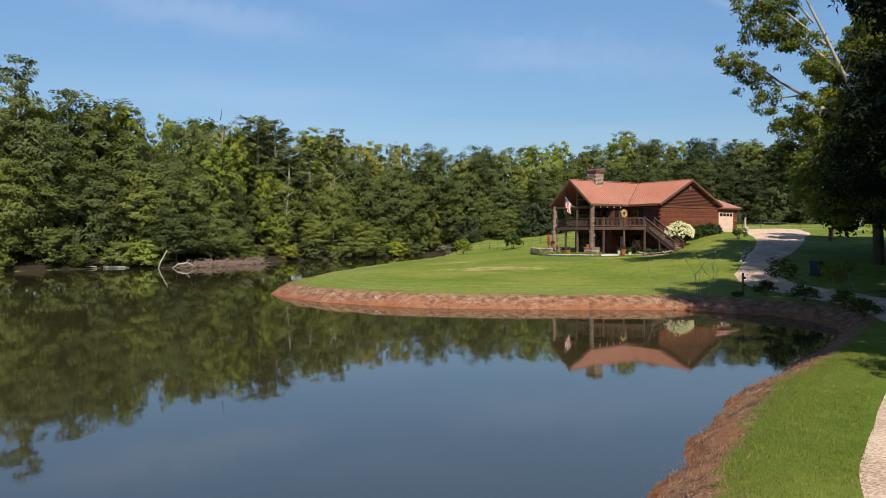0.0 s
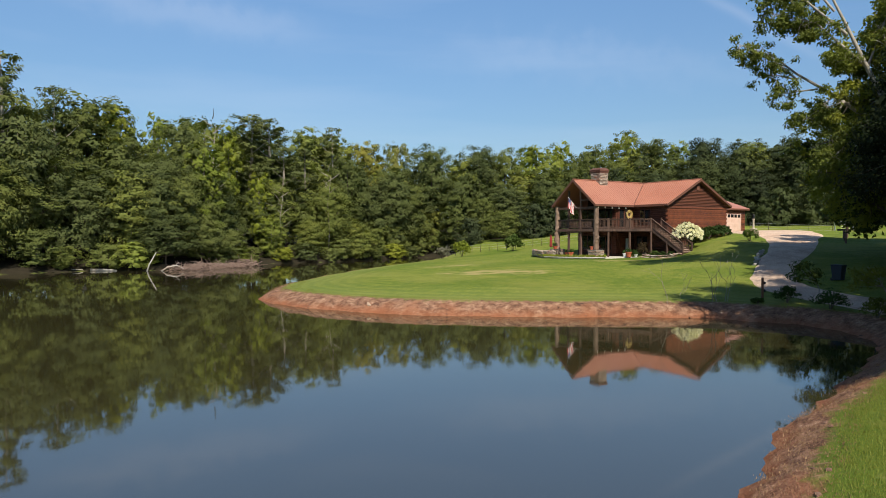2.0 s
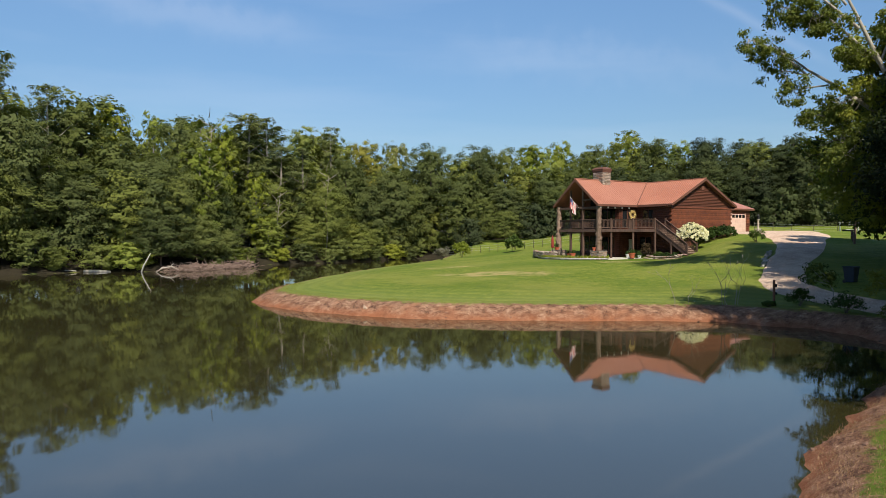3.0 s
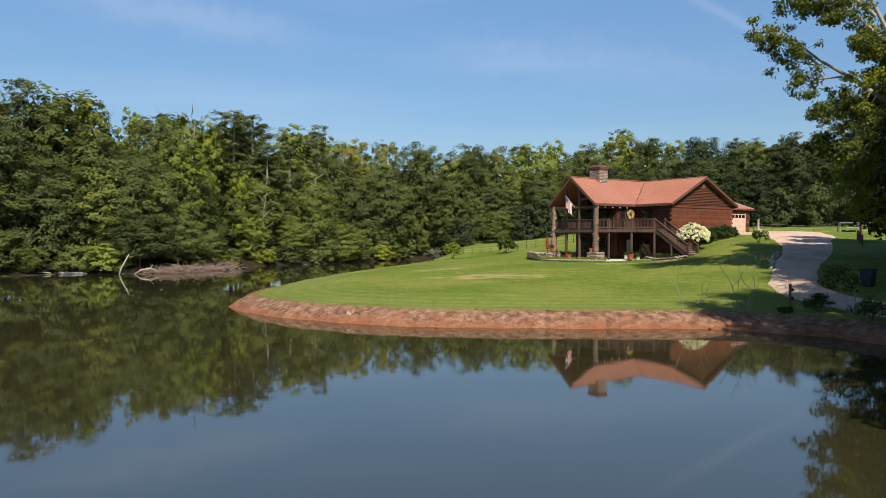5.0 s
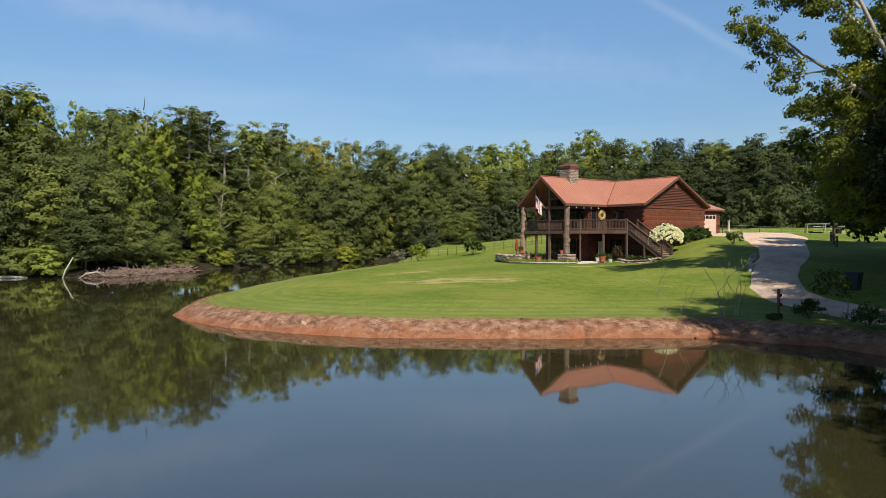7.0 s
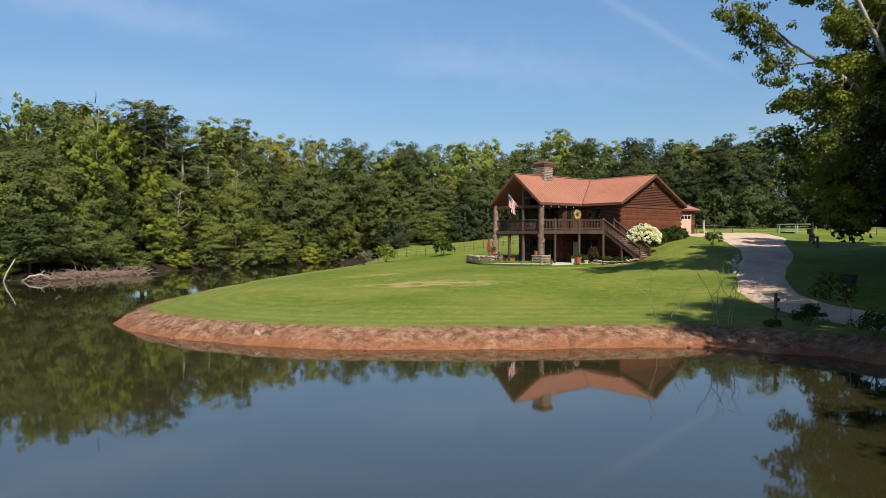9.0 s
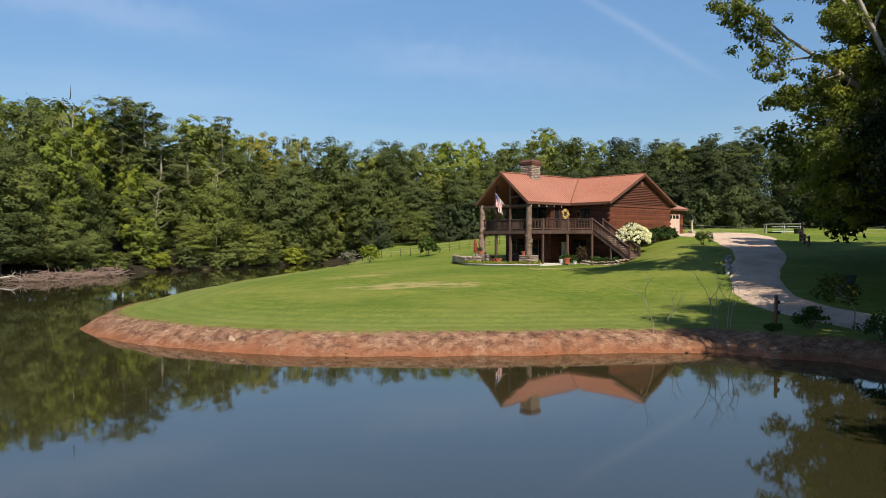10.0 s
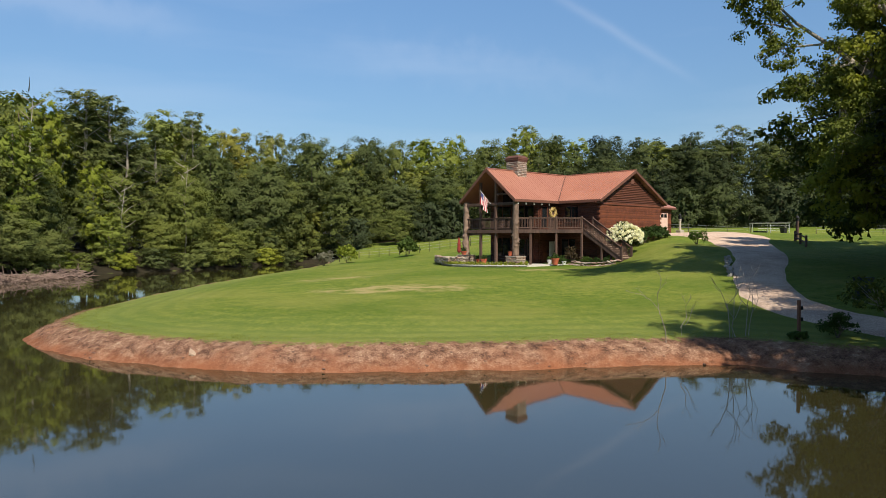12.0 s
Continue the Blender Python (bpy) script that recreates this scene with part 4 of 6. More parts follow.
# ---- trees ----
def leaf_cloud(clumps, count, size, rng, shell=0.55, droop=0.15, sides=4, up=0.5, wild=0.42):
    """Small leaves (rhombs, or triangles far off) over the outer part of many rounded clumps (x, y, z, rx, ry, rz)."""
    c = np.array(clumps, float)
    area = (c[:, 3] * c[:, 4] * c[:, 5]) ** (2 / 3)
    pick = rng.choice(len(c), count, p=area / area.sum())
    d = rng.normal(size=(count, 3))
    d /= np.linalg.norm(d, axis=1)[:, None]
    r = np.clip(1.0 - np.abs(rng.normal(size=count)) * (1 - shell) * 0.6 + np.abs(rng.normal(size=count)) * 0.12, 0.1, 1.5)
    pos = c[pick, :3] + d * r[:, None] * c[pick, 3:]
    nrm = d + rng.normal(size=(count, 3)) * wild + np.array([0, 0, up])
    nrm /= np.linalg.norm(nrm, axis=1)[:, None]
    t = np.cross(nrm, rng.normal(size=(count, 3)))
    t /= np.linalg.norm(t, axis=1)[:, None]
    b = np.cross(nrm, t)
    L = size * rng.uniform(0.6, 1.35, count)[:, None]
    down = np.array([0, 0, -droop]) * L
    if sides == 3:
        v = np.stack([pos - t * L * 0.5 - b * L * 0.38, pos + t * L * 0.6 + down, pos - t * L * 0.35 + b * L * 0.42], 1)
    else:
        v = np.stack([pos - t * L * 0.55, pos + b * L * 0.36 - t * L * 0.05, pos + t * L * 0.6 + down, pos - b * L * 0.36 - t * L * 0.05], 1)
    return v


def sprays(clumps, k, rng, small=0.42):
    """Breaks each clump into k smaller sprays over its upper and outer side."""
    out = []
    for x, y, z, a, b, c in clumps:
        for i in range(k):
            d = rng.normal(size=3) + np.array([0, 0, 0.35])
            d /= np.linalg.norm(d)
            f, q = rng.uniform(0.6, 1.1), small * rng.uniform(0.65, 1.3)
            out.append((x + d[0] * a * f, y + d[1] * b * f, z + d[2] * c * f, a * q * 1.15, b * q * 1.15, c * q * 1.25))
    return out


def leaf_mesh(name, leaves, mat):
    n, k = leaves.shape[:2]
    me = bpy.data.meshes.new(name)
    me.vertices.add(k * n)
    me.vertices.foreach_set("co", leaves.astype(np.float32).ravel())
    me.loops.add(k * n)
    me.loops.foreach_set("vertex_index", np.arange(k * n, dtype=np.int32))
    me.polygons.add(n)
    me.polygons.foreach_set("loop_start", np.arange(0, k * n, k, dtype=np.int32))
    me.materials.append(mat)
    me.update(calc_edges=True)
    return me


def limbs(trunk_line, radii, ends, rng, start=0.3):
    """A trunk and limbs that curve from it to the given ends."""
    s = Shape().tube(trunk_line, radii, 9)
    tl = np.array(trunk_line, float)
    for e in ends:
        e = np.array(e, float)
        zt = max(tl[0, 2] + start * (tl[-1, 2] - tl[0, 2]), e[2] - 0.55 * math.hypot(e[0] - tl[-1, 0], e[1] - tl[-1, 1]) - 0.6)
        zt = min(zt, tl[-1, 2] * 0.96)
        base = np.array([np.interp(zt, tl[:, 2], tl[:, k]) for k in range(3)])
        m = base * 0.5 + e * 0.5 + np.array([0, 0, -0.06 * np.linalg.norm(e - base)]) + rng.normal(size=3) * 0.15
        r0 = np.interp(zt, tl[:, 2], radii) * 0.5
        s.tube([base, m, e], [r0, r0 * 0.6, 0.025], 6, False)
    return s


def crown_shape(u, widest):
    """How wide a crown is at the share u of its height."""
    if u < widest:
        return 0.45 + 0.55 * math.sin(0.5 * math.pi * u / widest)
    return math.sqrt(max(0.05, 1 - ((u - widest) / (1.06 - widest)) ** 2.6))


def crown_lobes(h, rad, low, n, rng, widest=0.4, flat=0.75, size=0.3):
    """Rounded boughs all over an uneven crown: (centre, way out, radius, flatness) of each."""
    out = []
    lop, lop2 = rng.uniform(0, 6.28), rng.uniform(0, 6.28)
    for i in range(n):
        u = ((i + rng.uniform(0, 1)) / n) ** 0.9
        a = i * 2.399 + rng.normal() * 0.4
        e = rad * crown_shape(u, widest) * (1 + 0.14 * math.cos(a - lop) + 0.1 * math.cos(2 * a - lop2 + 5 * u))
        q = rad * size * rng.uniform(0.7, 1.3) * (1 - 0.12 * u)
        r = max(0.0, e - 0.75 * q) * rng.uniform(0.7, 1.05)
        z = h * (low + (0.97 - low) * u) - q * 0.5
        slope = -0.15 + 1.1 * u
        way = np.array([math.cos(a), math.sin(a), slope])
        out.append((np.array([r * math.cos(a), r * math.sin(a), z]), way / np.linalg.norm(way), q, flat))
    return out


def lobe_leaves(lobes, k, count, size, rng, spray=0.4, up=0.35, wild=0.22):
    """Three-cornered leaves in k sprays over the outer and upper side of each lobe, turned the way that the lobe's skin faces."""
    c, b, s = [], [], []
    for centre, way, q, flat in lobes:
        for j in range(k):
            d = rng.normal(size=3) + 0.7 * way + np.array([0, 0, 0.45])
            d /= np.linalg.norm(d)
            c.append(centre + d * np.array([q, q, q * flat]) * rng.uniform(0.65, 1.05))
            b.append(d * 0.8 + way * 0.4)
            f = q * spray * rng.uniform(0.6, 1.35)
            s.append((f, f, f * (0.35 + 0.4 * flat)))
    c, b, s = np.array(c), np.array(b), np.array(s)
    w = s[:, 0] ** 1.7
    pick = rng.choice(len(c), count, p=w / w.sum())
    d = rng.normal(size=(count, 3))
    d /= np.linalg.norm(d, axis=1)[:, None]
    r = np.abs(rng.normal(size=count)) * 0.3 + 0.62
    pos = c[pick] + d * np.minimum(r, 1.45)[:, None] * s[pick]
    nrm = b[pick] + d * 0.28 + rng.normal(size=(count, 3)) * wild + np.array([0, 0, up])
    nrm /= np.linalg.norm(nrm, axis=1)[:, None]
    t = np.cross(nrm, rng.normal(size=(count, 3)))
    t /= np.linalg.norm(t, axis=1)[:, None]
    o = np.cross(nrm, t)
    L = size * rng.uniform(0.6, 1.4, count)[:, None]
    return np.stack([pos - t * L * 0.5 - o * L * 0.4, pos + t * L * 0.62, pos - t * L * 0.36 + o * L * 0.44], 1)


def inner_leaves(h, rad, low, n, size, rng, widest, fill=0.6):
    """Larger, sparser leaves deep in the crown."""
    u = rng.uniform(0, 1, n)
    e = np.array([crown_shape(v, widest) for v in u]) * rad * fill
    a, r = rng.uniform(0, 6.283, n), np.sqrt(rng.uniform(0, 1, n)) * e
    p = np.stack([r * np.cos(a), r * np.sin(a), h * (low + (0.9 - low) * u)], 1)
    nrm = np.stack([np.cos(a), np.sin(a), np.full(n, 0.4)], 1) + rng.normal(size=(n, 3)) * 0.3
    nrm /= np.linalg.norm(nrm, axis=1)[:, None]
    t = np.cross(nrm, rng.normal(size=(n, 3)))
    t /= np.linalg.norm(t, axis=1)[:, None]
    o = np.cross(nrm, t)
    return np.stack([p - t * size * 0.5 - o * size * 0.4, p + t * size * 0.6, p - t * size * 0.35 + o * size * 0.45], 1)


def broad_tree(name, seed, h, rad, low, count, size, mat, bark, label, lobes=46, inner=900, widest=0.4, flat=0.75, lobe=0.3, sprays_each=9, spray=0.4, bare=0):
    """A broad-leaved tree: trunk, limbs and an uneven crown of leafy boughs."""
    rng = np.random.default_rng(seed)
    t = thing(name, (0, 0, -300), 0, label, "tree")
    t["tall"], t["wide"] = float(h), float(rad)
    lb = crown_lobes(h, rad, low, lobes, rng, widest, flat, lobe)
    tr = [(0, 0, -0.6), (0.1 * rng.normal(), 0.1 * rng.normal(), h * 0.3), (0.2 * rng.normal(), 0.2 * rng.normal(), h * 0.6), (0.2 * rng.normal(), 0.2 * rng.normal(), h * 0.9)]
    r0 = 0.010 * h + 0.03
    tips = [c for c, way, q, f in lb[::3]]
    for i in range(bare):
        c, way, q, f = lb[(i * 7) % len(lb)]
        tips.append(c + way * q * 1.5)
    part("trunk", limbs(tr, [r0 * 1.25, r0, r0 * 0.65, r0 * 0.2], tips, rng, 0.2), bark, t, smooth=True)
    leaves = np.concatenate([lobe_leaves(lb, sprays_each, count, size, rng, spray), inner_leaves(h, rad, low, inner, 0.75, rng, widest)])
    part("crown", leaf_mesh("crown", leaves, mat), mat, t)
    return t


def pine_tree(name, seed, h, count, size, label, bare=0.5, rad=3.0, whorls=30):
    """A pine: a long bare trunk, level boughs in tiers and an open, irregular top of rounded tufts."""
    rng = np.random.default_rng(seed)
    t = thing(name, (0, 0, -300), 0, label, "tree")
    t["tall"], t["wide"] = float(h), float(rad)
    lb, tips = [], []
    for i in range(whorls):
        u = (i + rng.uniform(0, 1)) / whorls
        z = h * (bare + (0.97 - bare) * u)
        a = i * 2.399 + rng.normal() * 0.8
        out = rad * (0.5 + 0.5 * math.sin(math.pi * (0.2 + 0.6 * u))) * rng.uniform(0.4, 1.15) * (1 - 0.45 * u ** 3)
        tip = np.array([out * math.cos(a), out * math.sin(a), z + out * rng.uniform(-0.05, 0.3)])
        tips.append(tip)
        for j in range(4):
            f, q = rng.uniform(0.45, 1.05), rng.uniform(0.5, 0.95) * rad / 3.2
            c = np.array([tip[0] * f, tip[1] * f, z + (tip[2] - z) * f]) + rng.normal(size=3) * np.array([0.4, 0.4, 0.2])
            lb.append((c, np.array([math.cos(a) * 0.6, math.sin(a) * 0.6, 0.8]), q, 0.5))
    tr = [(0, 0, -0.6), (0.12, 0, h * 0.4), (0.05, 0.1, h * 0.7), (0, 0, h * 0.98)]
    r0 = 0.009 * h + 0.03
    part("trunk", limbs(tr, [r0 * 1.2, r0, r0 * 0.7, 0.03], tips[::2], rng, 0.35), BARK_PALE, t, smooth=True)
    part("crown", leaf_mesh("crown", lobe_leaves(lb, 4, count, size, rng, 0.5, 0.3, 0.3), NEEDLE), NEEDLE, t)
    return t


WOODS = "trees round the pond"
makers = {
    "dark": [broad_tree("broadleaf_tree", 11 + i, 20, 6.0, 0.12, 9000, 0.31, LEAF_DARK, BARK, "dense dark green broad-leaved tree in the woods", 48, 900, 0.5, 0.8) for i in range(3)],
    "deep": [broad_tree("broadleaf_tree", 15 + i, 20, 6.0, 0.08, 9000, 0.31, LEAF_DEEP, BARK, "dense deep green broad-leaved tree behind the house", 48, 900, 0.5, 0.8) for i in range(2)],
    "round": [broad_tree("broadleaf_tree", 21 + i, 18, 6.0, 0.18, 9000, 0.31, LEAF, BARK, "dense green broad-leaved tree in the woods", 46, 900, 0.45, 0.75) for i in range(3)],
    "layer": [broad_tree("broadleaf_tree", 31 + i, 14, 6.0, 0.20, 9500, 0.29, LEAF_DARK if i else LEAF, BARK, "green tree with level drooping boughs over the pond's edge", 54, 800, 0.35, 0.45, 0.31, 10, 0.42, 2) for i in range(3)],
    "light": [broad_tree("broadleaf_tree", 37 + i, 22, 5.0, 0.14, 8000, 0.31, LEAF_LIGHT, BARK_PALE, "tall light green broad-leaved tree in the woods", 44, 800, 0.45, 0.9, 0.28) for i in range(2)],
    "yellow": [broad_tree("broadleaf_tree", 41 + i, 20, 4.2, 0.16, 6500, 0.30, LEAF_YELLOW, BARK_PALE, "yellow-green broad-leaved tree in the woods", 40, 500, 0.4, 0.8, 0.27, 7, 0.45) for i in range(2)],
    "golden": [broad_tree("broadleaf_tree", 45, 20, 5.0, 0.2, 8000, 0.29, LEAF_GOLD, BARK_PALE, "golden-yellow broad-leaved tree in the woods", 44, 600, 0.5, 0.8, 0.27, 8, 0.42, 4)],
    "far": [broad_tree("broadleaf_tree", 81 + i, 21, 6.2, 0.2, 4200, 0.44, (LEAF, LEAF_DARK, LEAF_LIGHT)[i], BARK, "green broad-leaved tree deep in the woods", 40, 500, 0.55, 0.85, 0.3, 6) for i in range(3)],
    "pine": [pine_tree("pine_tree", 51 + i, 23, 4800, 0.28, "tall dark green pine with a bare lower trunk", (0.42, 0.36, 0.5)[i], 3.4) for i in range(3)],
    "shore": [broad_tree("shore_shrub", 61 + i, 6.5, 4.0, 0.06, 4200, 0.26, (LEAF_DARK, LEAF, LEAF)[i], BARK, "leafy shrub overhanging the water's edge", 34, 250, 0.4, 0.45, 0.32, 8, 0.42, 2) for i in range(3)],
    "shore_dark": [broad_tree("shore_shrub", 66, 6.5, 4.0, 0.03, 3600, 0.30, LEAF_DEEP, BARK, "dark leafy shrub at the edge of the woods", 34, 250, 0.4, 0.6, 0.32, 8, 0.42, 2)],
    "shore_light": [broad_tree("shore_shrub", 71, 6.0, 3.6, 0.08, 4200, 0.24, LEAF_YELLOW, BARK, "bright yellow-green shrub at the water's edge", 30, 200, 0.4, 0.45, 0.32, 8, 0.42)],
}
for group in makers.values():
    for t in group:
        t["group"] = WOODS
first_use = set()


def plant_tall(kind, x, y, h, wide, rng):
    """Sets a tree of a kind on the ground, h metres tall and wide metres from trunk to drip line."""
    model = rng.choice(makers[kind])
    m = pose(x, y, on_ground(x, y), rng.uniform(-2, 2), rng.uniform(-2, 2), rng.uniform(0, 360))
    if model.name in first_use:
        t = copy_thing(model, m)
    else:
        first_use.add(model.name)
        t = model
        t.matrix_basis = m
    t.scale = (wide / t["wide"], wide / t["wide"], h / t["tall"])


# kind, place, height, spread: the trees that make the skyline and stand out of the woods
WEST_WOODS = [("pine", -57.0, 93.0, 26.3, 3.9), ("pine", -55.1, 101.1, 23.7, 3.4), ("dark", -54.4, 92.7, 20.0, 5.5), ("dark", -53.8, 105.5, 21.5, 5.8), ("yellow", -51.0, 110.5, 22.9, 3.9),
              ("yellow", -45.6, 112.0, 21.9, 2.7), ("dark", -40.7, 110.2, 20.5, 5.2), ("yellow", -36.5, 108.2, 17.4, 4.0), ("yellow", -35.7, 118.7, 20.6, 2.6), ("pine", -34.6, 126.7, 23.2, 4.6),
              ("pine", -31.4, 129.3, 22.6, 4.6), ("light", -29.2, 148.3, 23.6, 6.5), ("light", -23.5, 152.0, 22.6, 6.0), ("pine", -22.5, 146.6, 23.3, 3.2), ("pine", -28.7, 125.7, 17.3, 3.9), ("pine", -24.8, 130.0, 17.8, 4.0),
              ("yellow", -31.2, 120.0, 13.9, 2.6), ("yellow", -28.7, 118.8, 7.0, 2.4)]
INLET_WOODS = [("golden", -16.3, 149.6, 21.5, 5.2), ("golden", -10.8, 161.6, 22.5, 4.6), ("dark", -18.2, 138.0, 18.0, 4.5), ("layer", -20.7, 131.6, 13.0, 4.2), ("layer", -10.4, 145.6, 17.4, 6.6), ("layer", -43.7, 99.5, 12.8, 6.0),
               ("layer", -38.2, 101.5, 12.3, 5.2), ("layer", -49.4, 96.5, 11.2, 5.2), ("layer", -6.6, 149.6, 15.5, 6.0), ("shore", -16.0, 133.4, 5.4, 4.6), ("layer", -56.5, 87.5, 13.0, 5.0), ("dark", -47.5, 105.5, 17.5, 5.4)]
NORTH_WOODS = [("dark", -2.3, 153.0, 20.6, 6.2), ("dark", 8.1, 152.0, 20.2, 6.2), ("dark", 13.6, 154.0, 19.2, 5.4), ("yellow", 20.2, 158.0, 20.0, 4.6), ("yellow", 28.4, 166.0, 21.2, 4.0), ("dark", 33.0, 156.0, 18.8, 5.4),
               ("light", 42.1, 160.0, 22.3, 4.6), ("dark", 48.6, 162.0, 19.9, 4.6), ("yellow", 55.2, 166.0, 19.4, 4.6), ("deep", 58.4, 156.0, 18.3, 5.6), ("deep", 64.0, 151.0, 17.4, 5.8), ("light", 71.0, 160.0, 18.5, 5.0),
               ("deep", 76.2, 153.0, 19.7, 5.0), ("pine", 83.2, 150.0, 20.7, 4.2), ("deep", 90.0, 150.0, 18.8, 5.4), ("layer", 13.2, 146.0, 11.0, 5.5), ("layer", 4.6, 147.0, 14.7, 6.0), ("layer", 22.5, 147.5, 12.0, 5.5)]


def plant_woods():
    rng = random.Random(4)
    line = smooth_line([(x, y, 0) for x, y in SHORE_WOODS[:-3]], 12)[:, :2]
    # walk along the shore at even steps
    seg = np.hypot(*np.diff(line, axis=0).T)
    run = np.concatenate([[0], np.cumsum(seg)])
    d = np.gradient(line, axis=0)
    d /= np.linalg.norm(d, axis=1)[:, None]

    def at(s, off):
        x, y = np.interp(s, run, line[:, 0]), np.interp(s, run, line[:, 1])
        k = min(len(d) - 1, int(np.searchsorted(run, s)))
        return x + d[k, 1] * off, y - d[k, 0] * off

    def below(x, y, h):
        """Keeps the wood's lesser trees under the tall ones behind them."""
        for kind, tx, ty, th, wide in WEST_WOODS + INLET_WOODS + NORTH_WOODS:
            a, r = math.atan2(tx, ty - 8), math.hypot(tx, ty - 8)
            b, s = math.atan2(x, y - 8), math.hypot(x, y - 8)
            if kind != "shore" and abs(b - a) * r < wide * 0.9 and s < r + 2:
                h = min(h, max(9.0, th * (0.72 if kind in ("golden", "yellow", "pine", "light") else 0.85) * s / r))
        return h

    side = 1 if shore_distance(*[[v] for v in at(40, 5)])[0] > 0 else -1
    rows = ((4.9, 0.4, ["shore", "shore", "shore_light", "shore"], 1.8, 4.4, 0.8), (8.5, 2.6, ["shore", "layer"], 4.5, 7.5, 0.62), (5.6, 5.2, ["layer", "layer", "round"], 9.5, 13.0, 0.40),
            (6.0, 9.5, ["round", "dark", "layer", "dark", "light"], 13.5, 17.5, 0.34), (5.6, 15.0, ["far", "dark", "far", "round"], 17.5, 20.5, 0.31), (6.0, 23.0, ["far"], 20.0, 22.5, 0.31))
    for step, off, kinds, h0, h1, spread in rows:
        s = rng.uniform(0, step)
        while s < run[-1]:
            x, y = at(s, side * (off + rng.uniform(-1, 1) * min(1.5, 0.4 + 0.3 * off)))
            if shore_distance([x], [y])[0] > (-0.2 if off < 1 else 0.2):
                h = rng.uniform(h0, h1) * (1.0 + 0.10 * min(1.0, max(0.0, (-x - 32) / 15)) if off > 4 else 1.0)
                if off > 8:
                    h = below(x, y, h)
                kind = rng.choice(kinds)
                if x < -36:
                    kind = {"round": "dark", "light": "dark"}.get(kind, kind)
                    if off < 4 and rng.random() < 0.15:
                        s += step
                        continue
                elif x > -31:
                    kind = {"dark": "round"}.get(kind, kind)
                plant_tall(kind, x, y, h, h * spread * rng.uniform(0.85, 1.15), rng)
            s += step * rng.uniform(0.75, 1.25)
    # behind the lawn and the house
    for y0, n, x0, x1, h0, h1 in ((147, 20, -6, 112, 12.0, 15.5), (155, 20, -14, 122, 15.5, 18.0), (166, 20, -20, 124, 17.5, 20.0)):
        for i in range(n):
            x = x0 + (x1 - x0) * (i + rng.uniform(0.2, 0.8)) / n
            y = y0 + rng.uniform(-3, 3) - 0.10 * abs(x - 40)
            if shore_distance([x], [y])[0] > 1.0:
                h = below(x, y, rng.uniform(h0, h1))
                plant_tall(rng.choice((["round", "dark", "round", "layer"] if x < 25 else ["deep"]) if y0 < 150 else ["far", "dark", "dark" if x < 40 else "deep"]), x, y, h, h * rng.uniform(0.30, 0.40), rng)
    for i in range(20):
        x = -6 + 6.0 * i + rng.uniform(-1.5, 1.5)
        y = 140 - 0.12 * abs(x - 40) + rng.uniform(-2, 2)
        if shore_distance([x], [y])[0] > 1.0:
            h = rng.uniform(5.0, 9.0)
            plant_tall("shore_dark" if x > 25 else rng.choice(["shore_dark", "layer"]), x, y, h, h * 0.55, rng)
            plant_tall("shore_dark", x + 3.0, y + 11.0, 6.0, 4.6, rng)
    for kind, x, y, h, wide in WEST_WOODS + INLET_WOODS + NORTH_WOODS:
        plant_tall(kind, x, y, h, wide, rng)
    # round the head of the inlet
    for x, y, k, h in ((-17, 136, "shore", 6.0), (-13.5, 141, "shore", 7.0), (-10, 144.5, "shore", 6.5), (-6.5, 149, "shore", 7), (-2, 151, "shore", 7), (-8.5, 145.6, "shore", 4.5), (-4.6, 147.6, "shore", 4.0), (-0.5, 147.2, "shore", 4.5), (3.0, 146.5, "shore_dark", 4.5), (-13, 147, "round", 13), (-17.5, 143, "dark", 16), (-3, 157, "round", 15), (-12, 155, "round", 16)):
        plant_tall(k, x, y, h, h * (0.6 if k[:5] == "shore" else 0.34), rng)
    # unseen trees added beside and behind the drive to block the sky's light
    for x, y in ((50, 40), (47, 29), (41, 24), (35, 18), (52, 54), (30, 8), (38, 8)):
        plant_tall("far", x, y, 21, 6.2, rng)
    # beyond the field
    for i in range(12):
        plant_tall("far", 104 + rng.uniform(-4, 6), 62 + 6.5 * i, rng.uniform(19, 22), 6.0, rng)
        plant_tall("shore_dark", 97 + rng.uniform(-2, 2), 62 + 6.5 * i, rng.uniform(6.5, 9), 4.5, rng)


plant_woods()


